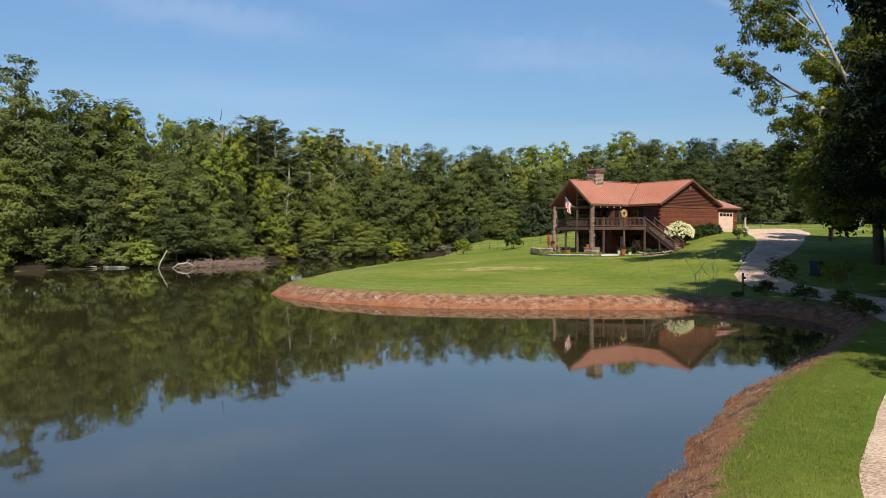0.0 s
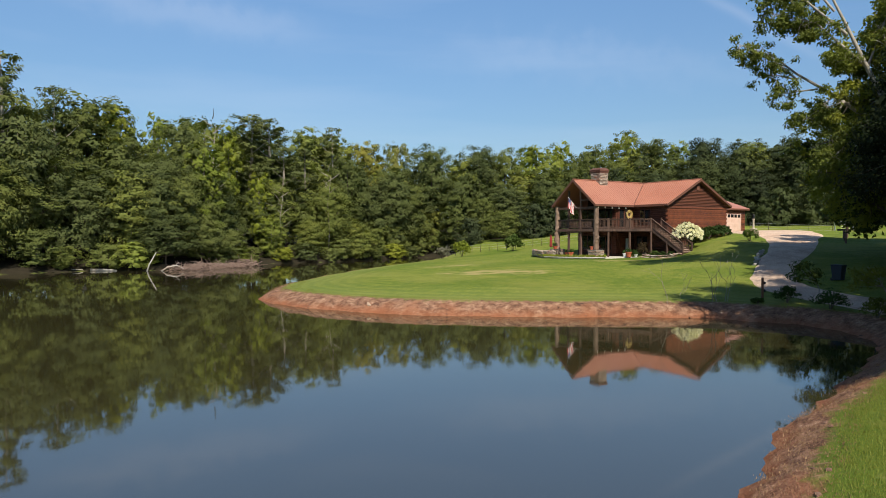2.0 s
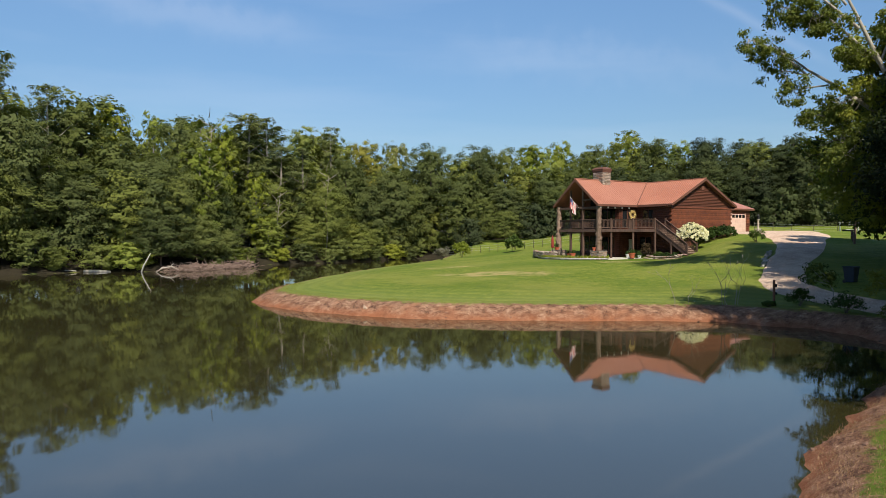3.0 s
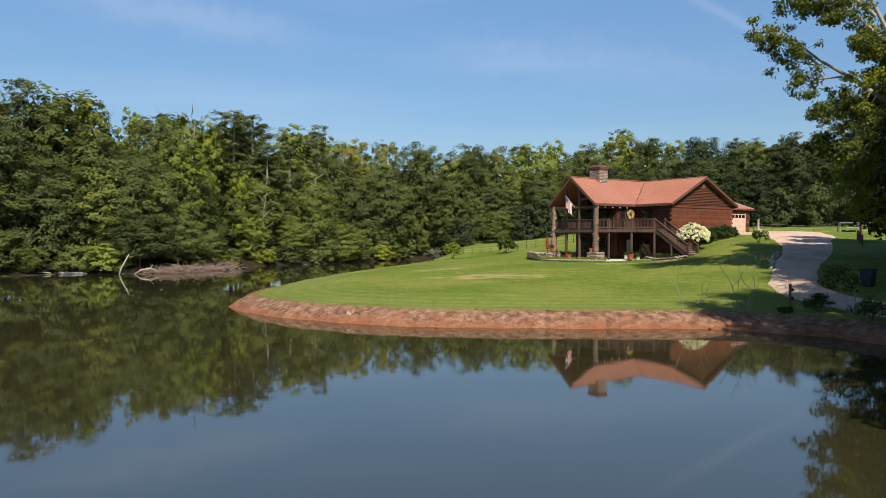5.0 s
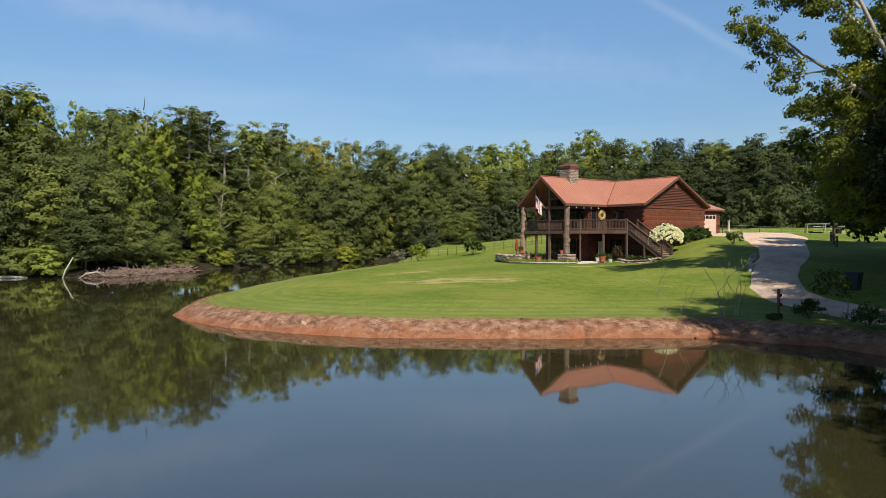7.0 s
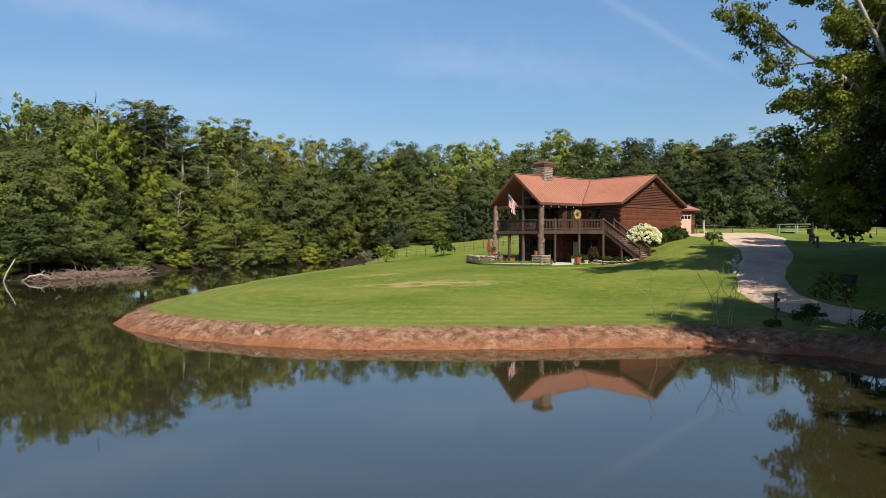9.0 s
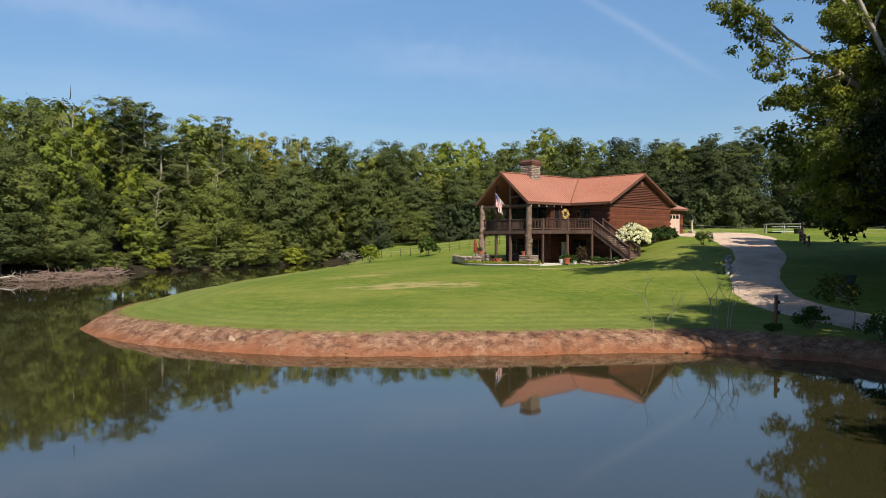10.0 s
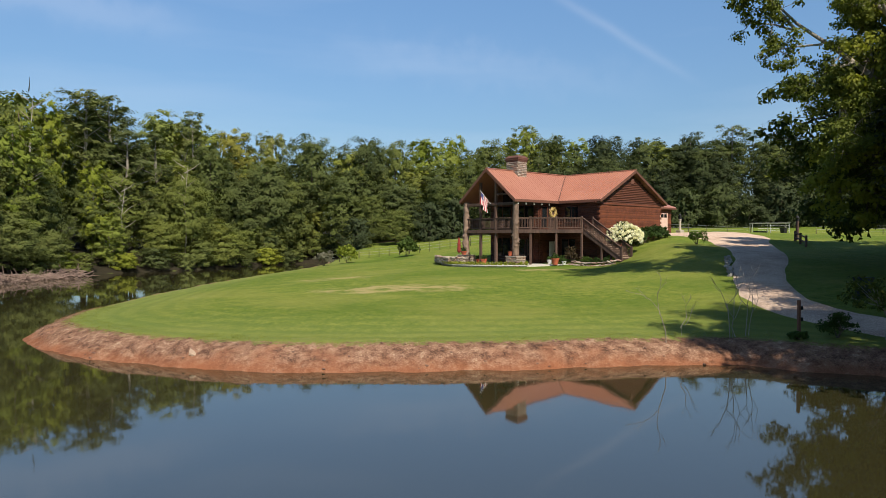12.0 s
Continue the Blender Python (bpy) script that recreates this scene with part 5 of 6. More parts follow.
def big_tree(name, at, h, seed, label, lean=(0, 0), reach=7.0, low=0.18, leaves=30000, size=0.2, mat=None, sparse=1.0, twigs=150, bark=None, sides=4):
    """A large tree near the camera: branching limbs with leaf sprays at the twigs."""
    rng = np.random.default_rng(seed)
    t = thing(name, at, 0, label, "tree")
    line = [np.array([0, 0, -0.8]), np.array([lean[0] * 0.2, lean[1] * 0.2, h * 0.3]), np.array([lean[0] * 0.6, lean[1] * 0.6, h * 0.65]), np.array([lean[0], lean[1], h * 0.95])]
    r0 = 0.016 * h if h < 28 else 0.0095 * h
    s = Shape().tube(line, [r0 * 1.4, r0, r0 * 0.6, 0.06], 10)
    cl = []
    tl = np.array(line)
    main = 22
    for i in range(main):
        u = low + (0.93 - low) * i / (main - 1)
        a = i * 2.399 + rng.normal() * 0.35
        base = np.array([np.interp(u * h, tl[:, 2], tl[:, k]) for k in range(3)])
        out = reach * (1 - max(0, (u - 0.45) / 0.55) ** 1.6 * 0.75) * rng.uniform(0.75, 1.1)
        tip = base + np.array([math.cos(a) * out, math.sin(a) * out, out * rng.uniform(-0.05, 0.5)])
        mid = (base + tip) / 2 + np.array([0, 0, 0.12 * out]) + rng.normal(size=3) * 0.3
        rb = r0 * 0.42 * (1.1 - u)
        s.tube([base, mid, tip], [rb, rb * 0.6, 0.03], 7, False)
        for j in range(twigs // main):
            f = rng.uniform(0.25, 1.0)
            p = (1 - f) ** 2 * base + 2 * f * (1 - f) * mid + f * f * tip
            q = p + np.clip(rng.normal(size=3), -1.5, 1.5) * np.array([1.1, 1.1, 0.8]) * (0.55 + 0.5 * out / 6)
            s.tube([p, (p + q) / 2 + rng.normal(size=3) * 0.12, q], [rb * 0.3, rb * 0.2, 0.012], 5, False)
            w = rng.uniform(0.45, 0.95) * sparse
            cl.append((*q, w * 1.2, w * 1.2, w * 0.75))
    part("trunk", s, bark or BARK, t, smooth=True)
    m = mat or LEAF_NEAR
    part("crown", leaf_mesh("crown", leaf_cloud(cl, leaves, size, rng, 0.1, 0.25, sides), m), m, t)
    return t


def leaning_tree():
    """A tall tree leaning out over the drive: forked pale limbs, fine twigs and loose hanging sprays of leaves."""
    rng = np.random.default_rng(5)
    at = np.array([34.5, 50.5, on_ground(34.5, 50.5)])
    t = thing("broadleaf_tree", tuple(at), 0, "large leaning tree with pale limbs and airy yellow-green leaves", "tree")
    stem = [np.array(p) - at for p in ((34.5, 50.5, at[2] - 0.8), (33.6, 50.6, 7.6), (31.8, 50.8, 12.2), (29.4, 50.4, 16.0), (27.9, 51.0, 19.8), (25.8, 50.9, 23.6))]
    s = Shape().tube(stem, [0.38, 0.28, 0.21, 0.15, 0.10, 0.04], 10)
    fork = [np.array(p) - at for p in ((32.4, 50.7, 10.6), (30.2, 51.6, 12.9), (27.8, 52.3, 14.9), (25.6, 52.6, 16.3), (22.8, 52.0, 18.0))]
    s.tube(fork, [0.19, 0.16, 0.12, 0.08, 0.03], 9)
    cl = []
    # where each bough springs, where it ends, how full it is
    boughs = [((25.6, 52.6, 15.9), (20.0, 51.4, 18.6), 1.1), ((27.0, 52.4, 15.2), (22.9, 53.0, 14.6), 0.7), ((28.6, 52.0, 14.2), (24.8, 52.6, 12.2), 0.9), ((31.0, 51.0, 12.0), (24.8, 49.8, 8.6), 0.9),
              ((29.4, 50.6, 16.3), (21.2, 51.2, 21.0), 1.3), ((28.0, 50.7, 18.6), (20.2, 51.0, 23.2), 1.3), ((27.2, 50.8, 20.2), (23.0, 51.2, 24.6), 1.2), ((26.6, 50.9, 22.0), (27.4, 50.4, 26.6), 1.0),
              ((29.4, 50.6, 16.3), (31.6, 49.8, 23.0), 1.1), ((31.0, 50.6, 13.4), (29.4, 49.0, 19.0), 0.7), ((32.4, 50.6, 10.5), (34.4, 49.6, 18.0), 1.2), ((33.4, 50.6, 8.0), (36.4, 51.6, 14.0), 1.2),
              ((29.6, 51.8, 13.4), (30.4, 54.4, 18.4), 0.9), ((30.2, 51.6, 12.9), (28.6, 49.4, 11.6), 1.0), ((28.6, 52.0, 14.2), (26.8, 51.2, 9.4), 1.4), ((28.0, 52.2, 14.6), (27.0, 50.6, 12.6), 1.4),
              ((29.0, 51.0, 16.6), (26.4, 50.4, 16.6), 1.5), ((27.6, 50.8, 19.4), (24.6, 52.6, 19.4), 1.2), ((30.4, 50.6, 14.4), (33.0, 52.8, 15.0), 1.0), ((25.6, 52.6, 15.9), (22.2, 53.4, 16.6), 0.7)]
    for base, tip, full in boughs:
        base, tip = np.array(base) - at, np.array(tip) - at
        tip = base + (tip - base) * 0.85
        span = np.linalg.norm(tip - base)
        mid = (base + tip) / 2 + np.array([0, 0, 0.10 * span]) + rng.normal(size=3) * 0.2
        s.tube([base, mid, tip], [0.035 + 0.010 * span, 0.03 + 0.004 * span, 0.015], 7, False)
        for j in range(int((9 + 3.4 * span) * full)):
            f = rng.uniform(0.22, 1.0) ** 0.8
            p = (1 - f) ** 2 * base + 2 * f * (1 - f) * mid + f * f * tip
            q = p + np.clip(rng.normal(size=3), -1.6, 1.6) * np.array([0.62, 0.62, 0.6]) * (0.7 + 0.5 * (1 - f)) + np.array([0, 0, -0.15])
            s.tube([p, (p + q) / 2 + rng.normal(size=3) * 0.1 + np.array([0, 0, 0.08]), q], [0.02, 0.014, 0.006], 4, False)
            w = rng.uniform(0.28, 0.55)
            cl.append((*q, w * 1.15, w * 1.15, w * 0.8))
    part("trunk", s, BARK_PALE, t, smooth=True)
    part("crown", leaf_mesh("crown", leaf_cloud(cl, 46000, 0.165, rng, 0.1, 0.25, 4, 0.45, 0.5), LEAF_AIRY), LEAF_AIRY, t)


leaning_tree()
# Many of these stand out of view, added for the shade they cast.
for at, h, seed, label, lean, reach, low, leaves, size, mat, sparse, twigs in (
        ((33.2, 52.2), 19, 9, "dense green tree shading the drive", (-1.8, 0), 5.2, 0.14, 46000, 0.21, LEAF_NEAR, 0.75, 560),
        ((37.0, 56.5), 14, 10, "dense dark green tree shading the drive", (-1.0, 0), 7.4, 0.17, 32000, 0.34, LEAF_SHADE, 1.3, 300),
        ((30.4, 42.0), 15.5, 15, "dense evergreen tree overhanging the drive, coloured black for its shade", (0, 0), 6.6, 0.2, 80000, 0.18, EVERGREEN_SHADE, 1.2, 420),
        ((35.0, 32.0), 26, 16, "tall dark tree added beside the drive to deepen its shade", (0, 0), 7.5, 0.2, 30000, 0.46, LEAF_DARK, 1.5, 200),
        ((24.2, 27.8), 23, 21, "dense dark tree placed by the pond's inlet to shade its bank", (-1.0, 0), 6.6, 0.25, 70000, 0.24, EVERGREEN_SHADE, 1.3, 300),
        ((31.5, 36.0), 19, 27, "dense dark tree in the grove by the drive", (0, 0), 6.2, 0.15, 34000, 0.42, LEAF_DARK, 1.4, 150),
        ((23.6, 20.4), 20, 30, "dense dark tree beside the gravel drive", (0, 0), 5.4, 0.3, 20000, 0.4, LEAF_DARK, 1.2, 150),
        ((28.0, 20.5), 22, 28, "dense dark tree placed by the pond's inlet to shade its bank", (0, 0), 6.4, 0.25, 26000, 0.42, LEAF_DARK, 1.3, 150),
        ((39.0, 36.0), 24, 22, "tall dark tree added beside the drive to deepen its shade", (0, 0), 7.0, 0.2, 22000, 0.7, LEAF_DARK, 1.5, 150),
        ((34.6, 45.2), 24, 29, "tall dense tree added just out of view to shade the drive", (0, 0), 5.0, 0.42, 24000, 0.4, LEAF_DARK, 1.3, 150),
        ((45.0, 46.0), 24, 23, "tall dark tree added beside the drive to deepen its shade", (0, 0), 7.0, 0.2, 22000, 0.7, LEAF_DARK, 1.5, 150),
        ((43.0, 58.0), 20, 24, "tall dark tree added beside the drive to deepen its shade", (0, 0), 6.5, 0.2, 20000, 0.5, LEAF_DARK, 1.4, 150),
        ((19.5, 13.0), 19, 25, "leafy tree beside the gravel drive", (0, 0), 5.8, 0.3, 26000, 0.32, LEAF, 1.2, 150),
        ((14.0, -2.0), 15, 26, "leafy tree beside the gravel drive", (0, 0), 4.0, 0.3, 9000, 0.32, LEAF, 1.1, 150)):
    big_tree("evergreen_tree" if mat is EVERGREEN_SHADE else "broadleaf_tree", (*at, on_ground(*at)), h, seed, label, lean, reach, low, leaves, size, mat, sparse, twigs, sides=4 if size < 0.3 else 3, bark=BARK_PALE if h > 28 else BARK)


# ---- shrubs, beds and loose things ----
def shrub(name, at, r, h, count, size, mat, label, category="shrub", seed=1, clumps=12, stems=5, group=""):
    rng = np.random.default_rng(seed)
    t = thing(name, at, 0, label, category, group)
    cl = []
    for i in range(clumps):
        a, u = i * 2.399, (i + 0.5) / clumps
        rr = r * math.sqrt(u) * 0.75
        q = r * rng.uniform(0.28, 0.45)
        cl.append((rr * math.cos(a), rr * math.sin(a), h * (0.35 + 0.45 * (1 - u) * rng.uniform(0.7, 1.2)), q, q, q * h / r * 0.5))
    s = Shape()
    for i in range(stems):
        e = cl[i * clumps // stems]
        s.tube([(0.06 * math.cos(i), 0.06 * math.sin(i), -0.1), (e[0] * 0.5, e[1] * 0.5, e[2] * 0.55), e[:3]], [0.03, 0.022, 0.008], 5, False)
    part("stems", s, BARK, t, smooth=True)
    part("foliage", leaf_mesh("foliage", leaf_cloud(sprays(cl, 5, rng, 0.5), count, size, rng, 0.3, 0.1), mat), mat, t)
    return t, cl


def at_house(x, y, z=None):
    w = house_to_world(x, y, 0)
    return (w.x, w.y, on_ground(w.x, w.y) if z is None else z)


def build_hydrangea():
    t, cl = shrub("hydrangea", at_house(9.5, -4.3), 1.3, 2.7, 3400, 0.17, BUSH, "hydrangea bush covered in large cream-white flower heads", "hydrangea", 3, 18, 7)
    rng = np.random.default_rng(8)
    for i in range(96):
        a, u = i * 2.399, (i + 0.5) / 96
        elev = math.asin(1 - 1.05 * u)
        p = np.array([1.42 * math.cos(elev) * math.cos(a), 1.42 * math.cos(elev) * math.sin(a), 1.3 + 1.35 * math.sin(elev)]) * rng.uniform(0.93, 1.07)
        head = part("flower_head", leaf_mesh("flower_head", leaf_cloud([(0, 0, 0, 0.19, 0.19, 0.18)], 70, 0.11, rng, 0.5), PETAL), PETAL, t)
        head.location = p


build_hydrangea()
for i, (hx, hy, r, h) in enumerate([(8.5, -0.9, 0.95, 1.5), (8.5, 0.5, 1.0, 1.45), (8.5, 1.9, 0.95, 1.35), (8.6, 3.1, 0.8, 1.1)]):
    shrub("hedge_shrub", at_house(hx, hy), r, h, 1700, 0.14, BUSH, "clipped dark green shrub against the log wall", seed=20 + i, clumps=14, group="shrubs along the wall")
shrub("cone_shrub", (31.0, 72.0, on_ground(31, 72)), 0.85, 1.25, 900, 0.13, BUSH, "small bushy evergreen alone on the lawn", seed=31)
shrub("lawn_shrub", (3.3, 112, on_ground(3.3, 112)), 1.5, 2.5, 1500, 0.25, LEAF_YELLOW, "small yellow-green ornamental tree on the lawn", seed=32)
shrub("lawn_shrub", (11.4, 112, on_ground(11.4, 112)), 1.7, 2.7, 1800, 0.25, BUSH, "small rounded green ornamental tree on the lawn", seed=33)
shrub("dead_bush", (0.2, 114, on_ground(0.2, 114)), 1.5, 2.0, 1100, 0.22, GREY_LEAF, "dull greyish bush on the lawn", seed=34)
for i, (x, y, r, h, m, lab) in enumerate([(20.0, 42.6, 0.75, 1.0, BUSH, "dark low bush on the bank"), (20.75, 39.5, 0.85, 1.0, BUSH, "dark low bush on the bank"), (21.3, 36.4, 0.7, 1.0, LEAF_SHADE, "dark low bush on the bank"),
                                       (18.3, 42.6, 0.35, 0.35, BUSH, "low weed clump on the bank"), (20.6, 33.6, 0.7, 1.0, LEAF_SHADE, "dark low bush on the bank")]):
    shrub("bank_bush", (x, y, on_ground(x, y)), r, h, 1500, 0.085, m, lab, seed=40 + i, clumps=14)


def bank_tree(at, h, seed, label, over=-1.0):
    """A thin young tree with a loose leafy head."""
    rng = np.random.default_rng(seed)
    t = thing("young_tree", at, 0, label, "tree")
    s = Shape().tube([(0, 0, -0.1), (0.08, 0.02, h * 0.4), (over * 0.4, 0.05, h * 0.75), (over, 0, h)], [0.045, 0.035, 0.025, 0.01], 6)
    cl = []
    for i in range(12):
        a = i * 2.399
        e = np.array([over + 0.85 * math.cos(a) * rng.uniform(0.4, 1), 0.85 * math.sin(a) * rng.uniform(0.4, 1), h * rng.uniform(0.55, 1.05)])
        s.tube([(over * 0.3, 0, h * 0.6), e], [0.016, 0.006], 4, False)
        cl.append((*e, 0.42, 0.42, 0.28))
    part("trunk", s, BARK_PALE, t, smooth=True)
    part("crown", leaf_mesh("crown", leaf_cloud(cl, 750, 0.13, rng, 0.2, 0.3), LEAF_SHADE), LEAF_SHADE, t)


bank_tree((21.3, 41.7, on_ground(21.3, 41.7)), 2.1, 1, "thin young tree with a loose leafy head on the bank", -0.7)
bank_tree((21.9, 36.6, on_ground(21.9, 36.6)), 2.4, 2, "thin young tree with a loose leafy head on the bank")


def bare_sapling(name, at, h, seed, label, stems=1, lean=0.0):
    """Leafless forking stems."""
    rng = np.random.default_rng(seed)
    t = thing(name, at, 0, label, "sapling", "bare saplings on the bank")

    def grow(s, p, d, length, r, depth):
        q = p + d * length
        m = (p + q) / 2 + rng.normal(size=3) * length * 0.07
        s.tube([p, m, q], [r, r * 0.8, r * 0.62], 6, False)
        if depth:
            for k in range(2 if depth < 3 else 2):
                nd = d + rng.normal(size=3) * np.array([0.5, 0.35, 0.3])
                nd /= np.linalg.norm(nd)
                grow(s, q if k else p + (q - p) * rng.uniform(0.6, 0.9), nd, length * rng.uniform(0.5, 0.75), r * 0.6, depth - 1)

    for i in range(stems):
        s = Shape()
        d = np.array([lean + rng.normal() * 0.16 * (stems > 1), 0.05, 1.0])
        grow(s, np.array([0.14 * i, 0.0, -0.1]), d / np.linalg.norm(d), h * rng.uniform(0.45, 0.6) * (1 - 0.12 * i), 0.022 - 0.003 * i, 3)
        part("stem", s, BARK_PALE, t, smooth=True)


bare_sapling("bare_sapling", (13.45, 43.7, on_ground(13.45, 43.7)), 2.7, 4, "leafless pale sapling forking at the top", 1, -0.2)
bare_sapling("bare_sapling", (14.5, 44.4, on_ground(14.5, 44.4)), 1.7, 6, "short leafless sapling on the bank", 1, 0.25)
bare_sapling("bare_sapling", (16.2, 43.8, on_ground(16.2, 43.8)), 2.4, 7, "cluster of leafless pale saplings on the bank", 3, -0.05)
bare_sapling("bare_sapling", (17.0, 44.0, on_ground(17.0, 44.0)), 2.5, 12, "leafless pale sapling on the bank", 2, 0.1)

post = thing("wooden_post", (19.0, 43.5, on_ground(19, 43.5)), 8, "short reddish brown wooden post with dark brackets", "post")
part("shaft", Shape().box((-0.05, -0.05, -0.2), (0.05, 0.05, 1.4), 0.012), TRIM, post)
for z in (0.55, 1.0):
    part("bracket", Shape().box((0.07, -0.05, z), (0.17, 0.05, z + 0.16), 0.02), DARKMETAL, post)

# lantern post and split rails beside the drive
lant = thing("lantern_post", (42.4, 74.8, on_ground(42.4, 74.8)), 15, "weathered wooden post carrying a dark lantern beside the drive", "lantern post")
part("shaft", Shape().box((-0.09, -0.09, -0.3), (0.09, 0.09, 1.75), 0.02), DECK, lant)
part("lantern", Shape().box((-0.11, -0.11, 1.75), (0.11, 0.11, 2.05), 0.02).lathe([(0.19, 2.05), (0.06, 2.18), (0.02, 2.24)], sides=8), DARKMETAL, lant)
fence = thing("split_rail_fence", (41.6, 74.0, on_ground(41.6, 74.0)), 0, "short split-rail fence of dark weathered wood beside the drive", "fence")
fo = Vector(fence.location)
fp = [Vector((x, y, on_ground(x, y))) - fo for x, y in ((41.6, 74.0), (40.3, 71.6), (39.0, 69.2))]
for p in fp:
    part("post", Shape().box((p.x - 0.07, p.y - 0.07, p.z - 0.2), (p.x + 0.07, p.y + 0.07, p.z + 0.95), 0.02), DECK, fence)
for p, q in zip(fp, fp[1:]):
    for z in (0.35, 0.75):
        part("rail", Shape().beam(p + Vector((0, 0, z)), q + Vector((0, 0, z + 0.03)), 0.06, 0.12, 0.02), DECK, fence)

# rocks along the drive
rng = random.Random(12)
for i in range(15):
    f = i / 14
    x, y = 25.1 + 2.7 * f + rng.uniform(-0.12, 0.12), 57.8 + 4.6 * f + rng.uniform(-0.15, 0.15)
    s = rng.uniform(0.3, 0.55)
    ob = solid("edging_rock", Shape().rock((0, 0, 0), (s, s * rng.uniform(0.7, 1.2), s * 0.9), rng), ROCK, "pale grey boulder edging the drive", "rock", group="rocks edging the drive")
    ob.location = (x, y, on_ground(x, y) + 0.12 * s)
for i in range(40):
    f, row = (i % 20) / 19, i // 20
    hx, hy = 6.3 + 4.4 * f + 0.1 * row, -7.45 - 0.3 * math.sin(f * 3) + 0.2 * row + rng.uniform(-0.1, 0.1)
    p = at_house(hx, hy)
    s = rng.uniform(0.3, 0.6)
    ob = solid("garden_rock", Shape().rock((0, 0, 0), (s, s * 0.8, s * 0.42), rng), STONE, "flat brown fieldstone stacked round the bed below the stairs", "rock", group="rocks round the bed")
    ob.location = (p[0], p[1], p[2] + 0.06 * s + 0.2 * row)
for i, (hx, hy, r, h, m, lab) in enumerate([(6.1, -7.1, 0.75, 1.6, MAROON, "maroon-leaved shrub beside the deck post"), (7.6, -7.1, 0.6, 0.7, BUSH, "low green shrub below the stairs"),
                                       (8.6, -7.1, 0.55, 0.6, BUSH, "low green shrub below the stairs"), (9.5, -7.1, 0.5, 0.5, BUSH, "low green shrub below the stairs"), (5.4, -7.5, 0.35, 0.8, BUSH, "tuft of tall ornamental grass")]):
    p = at_house(hx, hy)
    shrub("bed_shrub", p, r, h, 600, 0.12, m, lab, seed=60 + i, clumps=9)

# patio
PATIO = [(11.4, 85.5), (10.9, 81.0), (11.3, 78.0), (12.6, 76.2), (14.5, 75.4), (17.0, 74.9), (19.3, 74.8), (21.3, 75.0), (22.6, 76.8), (21.5, 79.5), (17.5, 82.5), (14.0, 87.0)]
solid("patio", Shape().prism(PATIO, 1.8, 2.46), CONCRETE, "pale concrete patio round the house's lower level", "patio", "structure")
edge = smooth_line([(*p, 0) for p in PATIO[:6]], 6)[:, :2]
e = Shape()
for p, q in zip(edge, edge[1:]):
    e.beam((p[0], p[1] - 0.35, 2.42), (q[0], q[1] - 0.35, 2.40), 0.08, 0.08, 0.02)
solid("bed_edging", e, CONCRETE, "pale concrete edging round the flower bed", "edging", "structure")
rngf = np.random.default_rng(70)
fb = [(x, y - 0.16, 2.56, 0.24, 0.14, 0.14) for x, y in edge[2:]] + [(x + 0.1, y - 0.08, 2.58, 0.2, 0.14, 0.17) for x, y in edge[2:]]
tagged(new("flower_bed", leaf_mesh("flower_bed", leaf_cloud(fb, 4200, 0.09, rngf, 0.3), LEAF_YELLOW)), "low bed of yellow-green flowering plants round the patio", "flower bed", kind="stuff")


def low_wall(points, h, seed):
    w = thing("stone_wall", (points[0][0], points[0][1], 2.44), 0, "low curved wall of stacked tan fieldstones on the patio", "wall")
    r = random.Random(seed)
    for (x0, y0), (x1, y1) in zip(points, points[1:]):
        n = max(1, round(math.hypot(x1 - x0, y1 - y0) / 0.34))
        for c in range(4):
            for i in range(n):
                f = (i + 0.5 + 0.5 * (c % 2)) / n
                st = Shape().rock((x0 + (x1 - x0) * f - points[0][0], y0 + (y1 - y0) * f - points[0][1], h * (c + 0.5) / 4), (0.5, 0.5, h / 4 * 1.55), r, 1.0)
                part("stone", st, STONE, w)


low_wall([(10.9, 84.0), (10.7, 81.0), (11.2, 78.6), (12.2, 77.4)], 0.62, 3)


def pot(at, r, h, mat, label, plant_mat=None, seed=1):
    t = thing("plant_pot", at, 0, label, "pot")
    part("vessel", Shape().lathe([(r * 0.62, 0), (r * 0.9, h * 0.8), (r, h * 0.8), (r * 1.05, h), (r * 0.9, h), (r * 0.85, h * 0.85)], sides=16), mat, t, smooth=False)
    if plant_mat:
        g = np.random.default_rng(seed)
        part("foliage", leaf_mesh("foliage", leaf_cloud([(0, 0, h + r * 0.5, r * 1.1, r * 1.1, r * 0.8)], 220, 0.12, g, 0.2), plant_mat), plant_mat, t)


def px(x, y, z=2.46):
    w = house_to_world(x, y, 0)
    return (w.x, w.y, z)


pot(px(-0.55, -11.0), 0.3, 0.42, TERRACOTTA, "terracotta pot with a small plant on the patio", BUSH, 1)
pot(px(5.6, -8.7), 0.34, 0.55, TERRACOTTA, "terracotta pot with tall leaves on the patio", BUSH, 2)
pot(px(-2.98, -10.75 - 0.35, 3.2), 0.3, 0.32, TERRACOTTA, "red planter standing on the stone pillar base", BUSH, 3)
pot(px(2.65, -11.1, 3.2), 0.2, 0.36, TERRACOTTA, "red pot standing on the stone pillar base", None, 4)
pot(px(4.6, -8.2), 0.22, 0.4, WHITE, "small white pot on the patio", BUSH, 5)
pot(px(3.5, -10.1), 0.16, 0.2, TERRACOTTA, "small terracotta pot on the patio edge", BUSH, 7)
pot(px(6.2, -8.3), 0.2, 0.3, WHITE, "small pale pot with a plant on the patio", BUSH, 8)
pot(px(-1.9, -10.3), 0.26, 0.36, TERRACOTTA, "terracotta pot with a leafy plant under the deck", BUSH, 9)
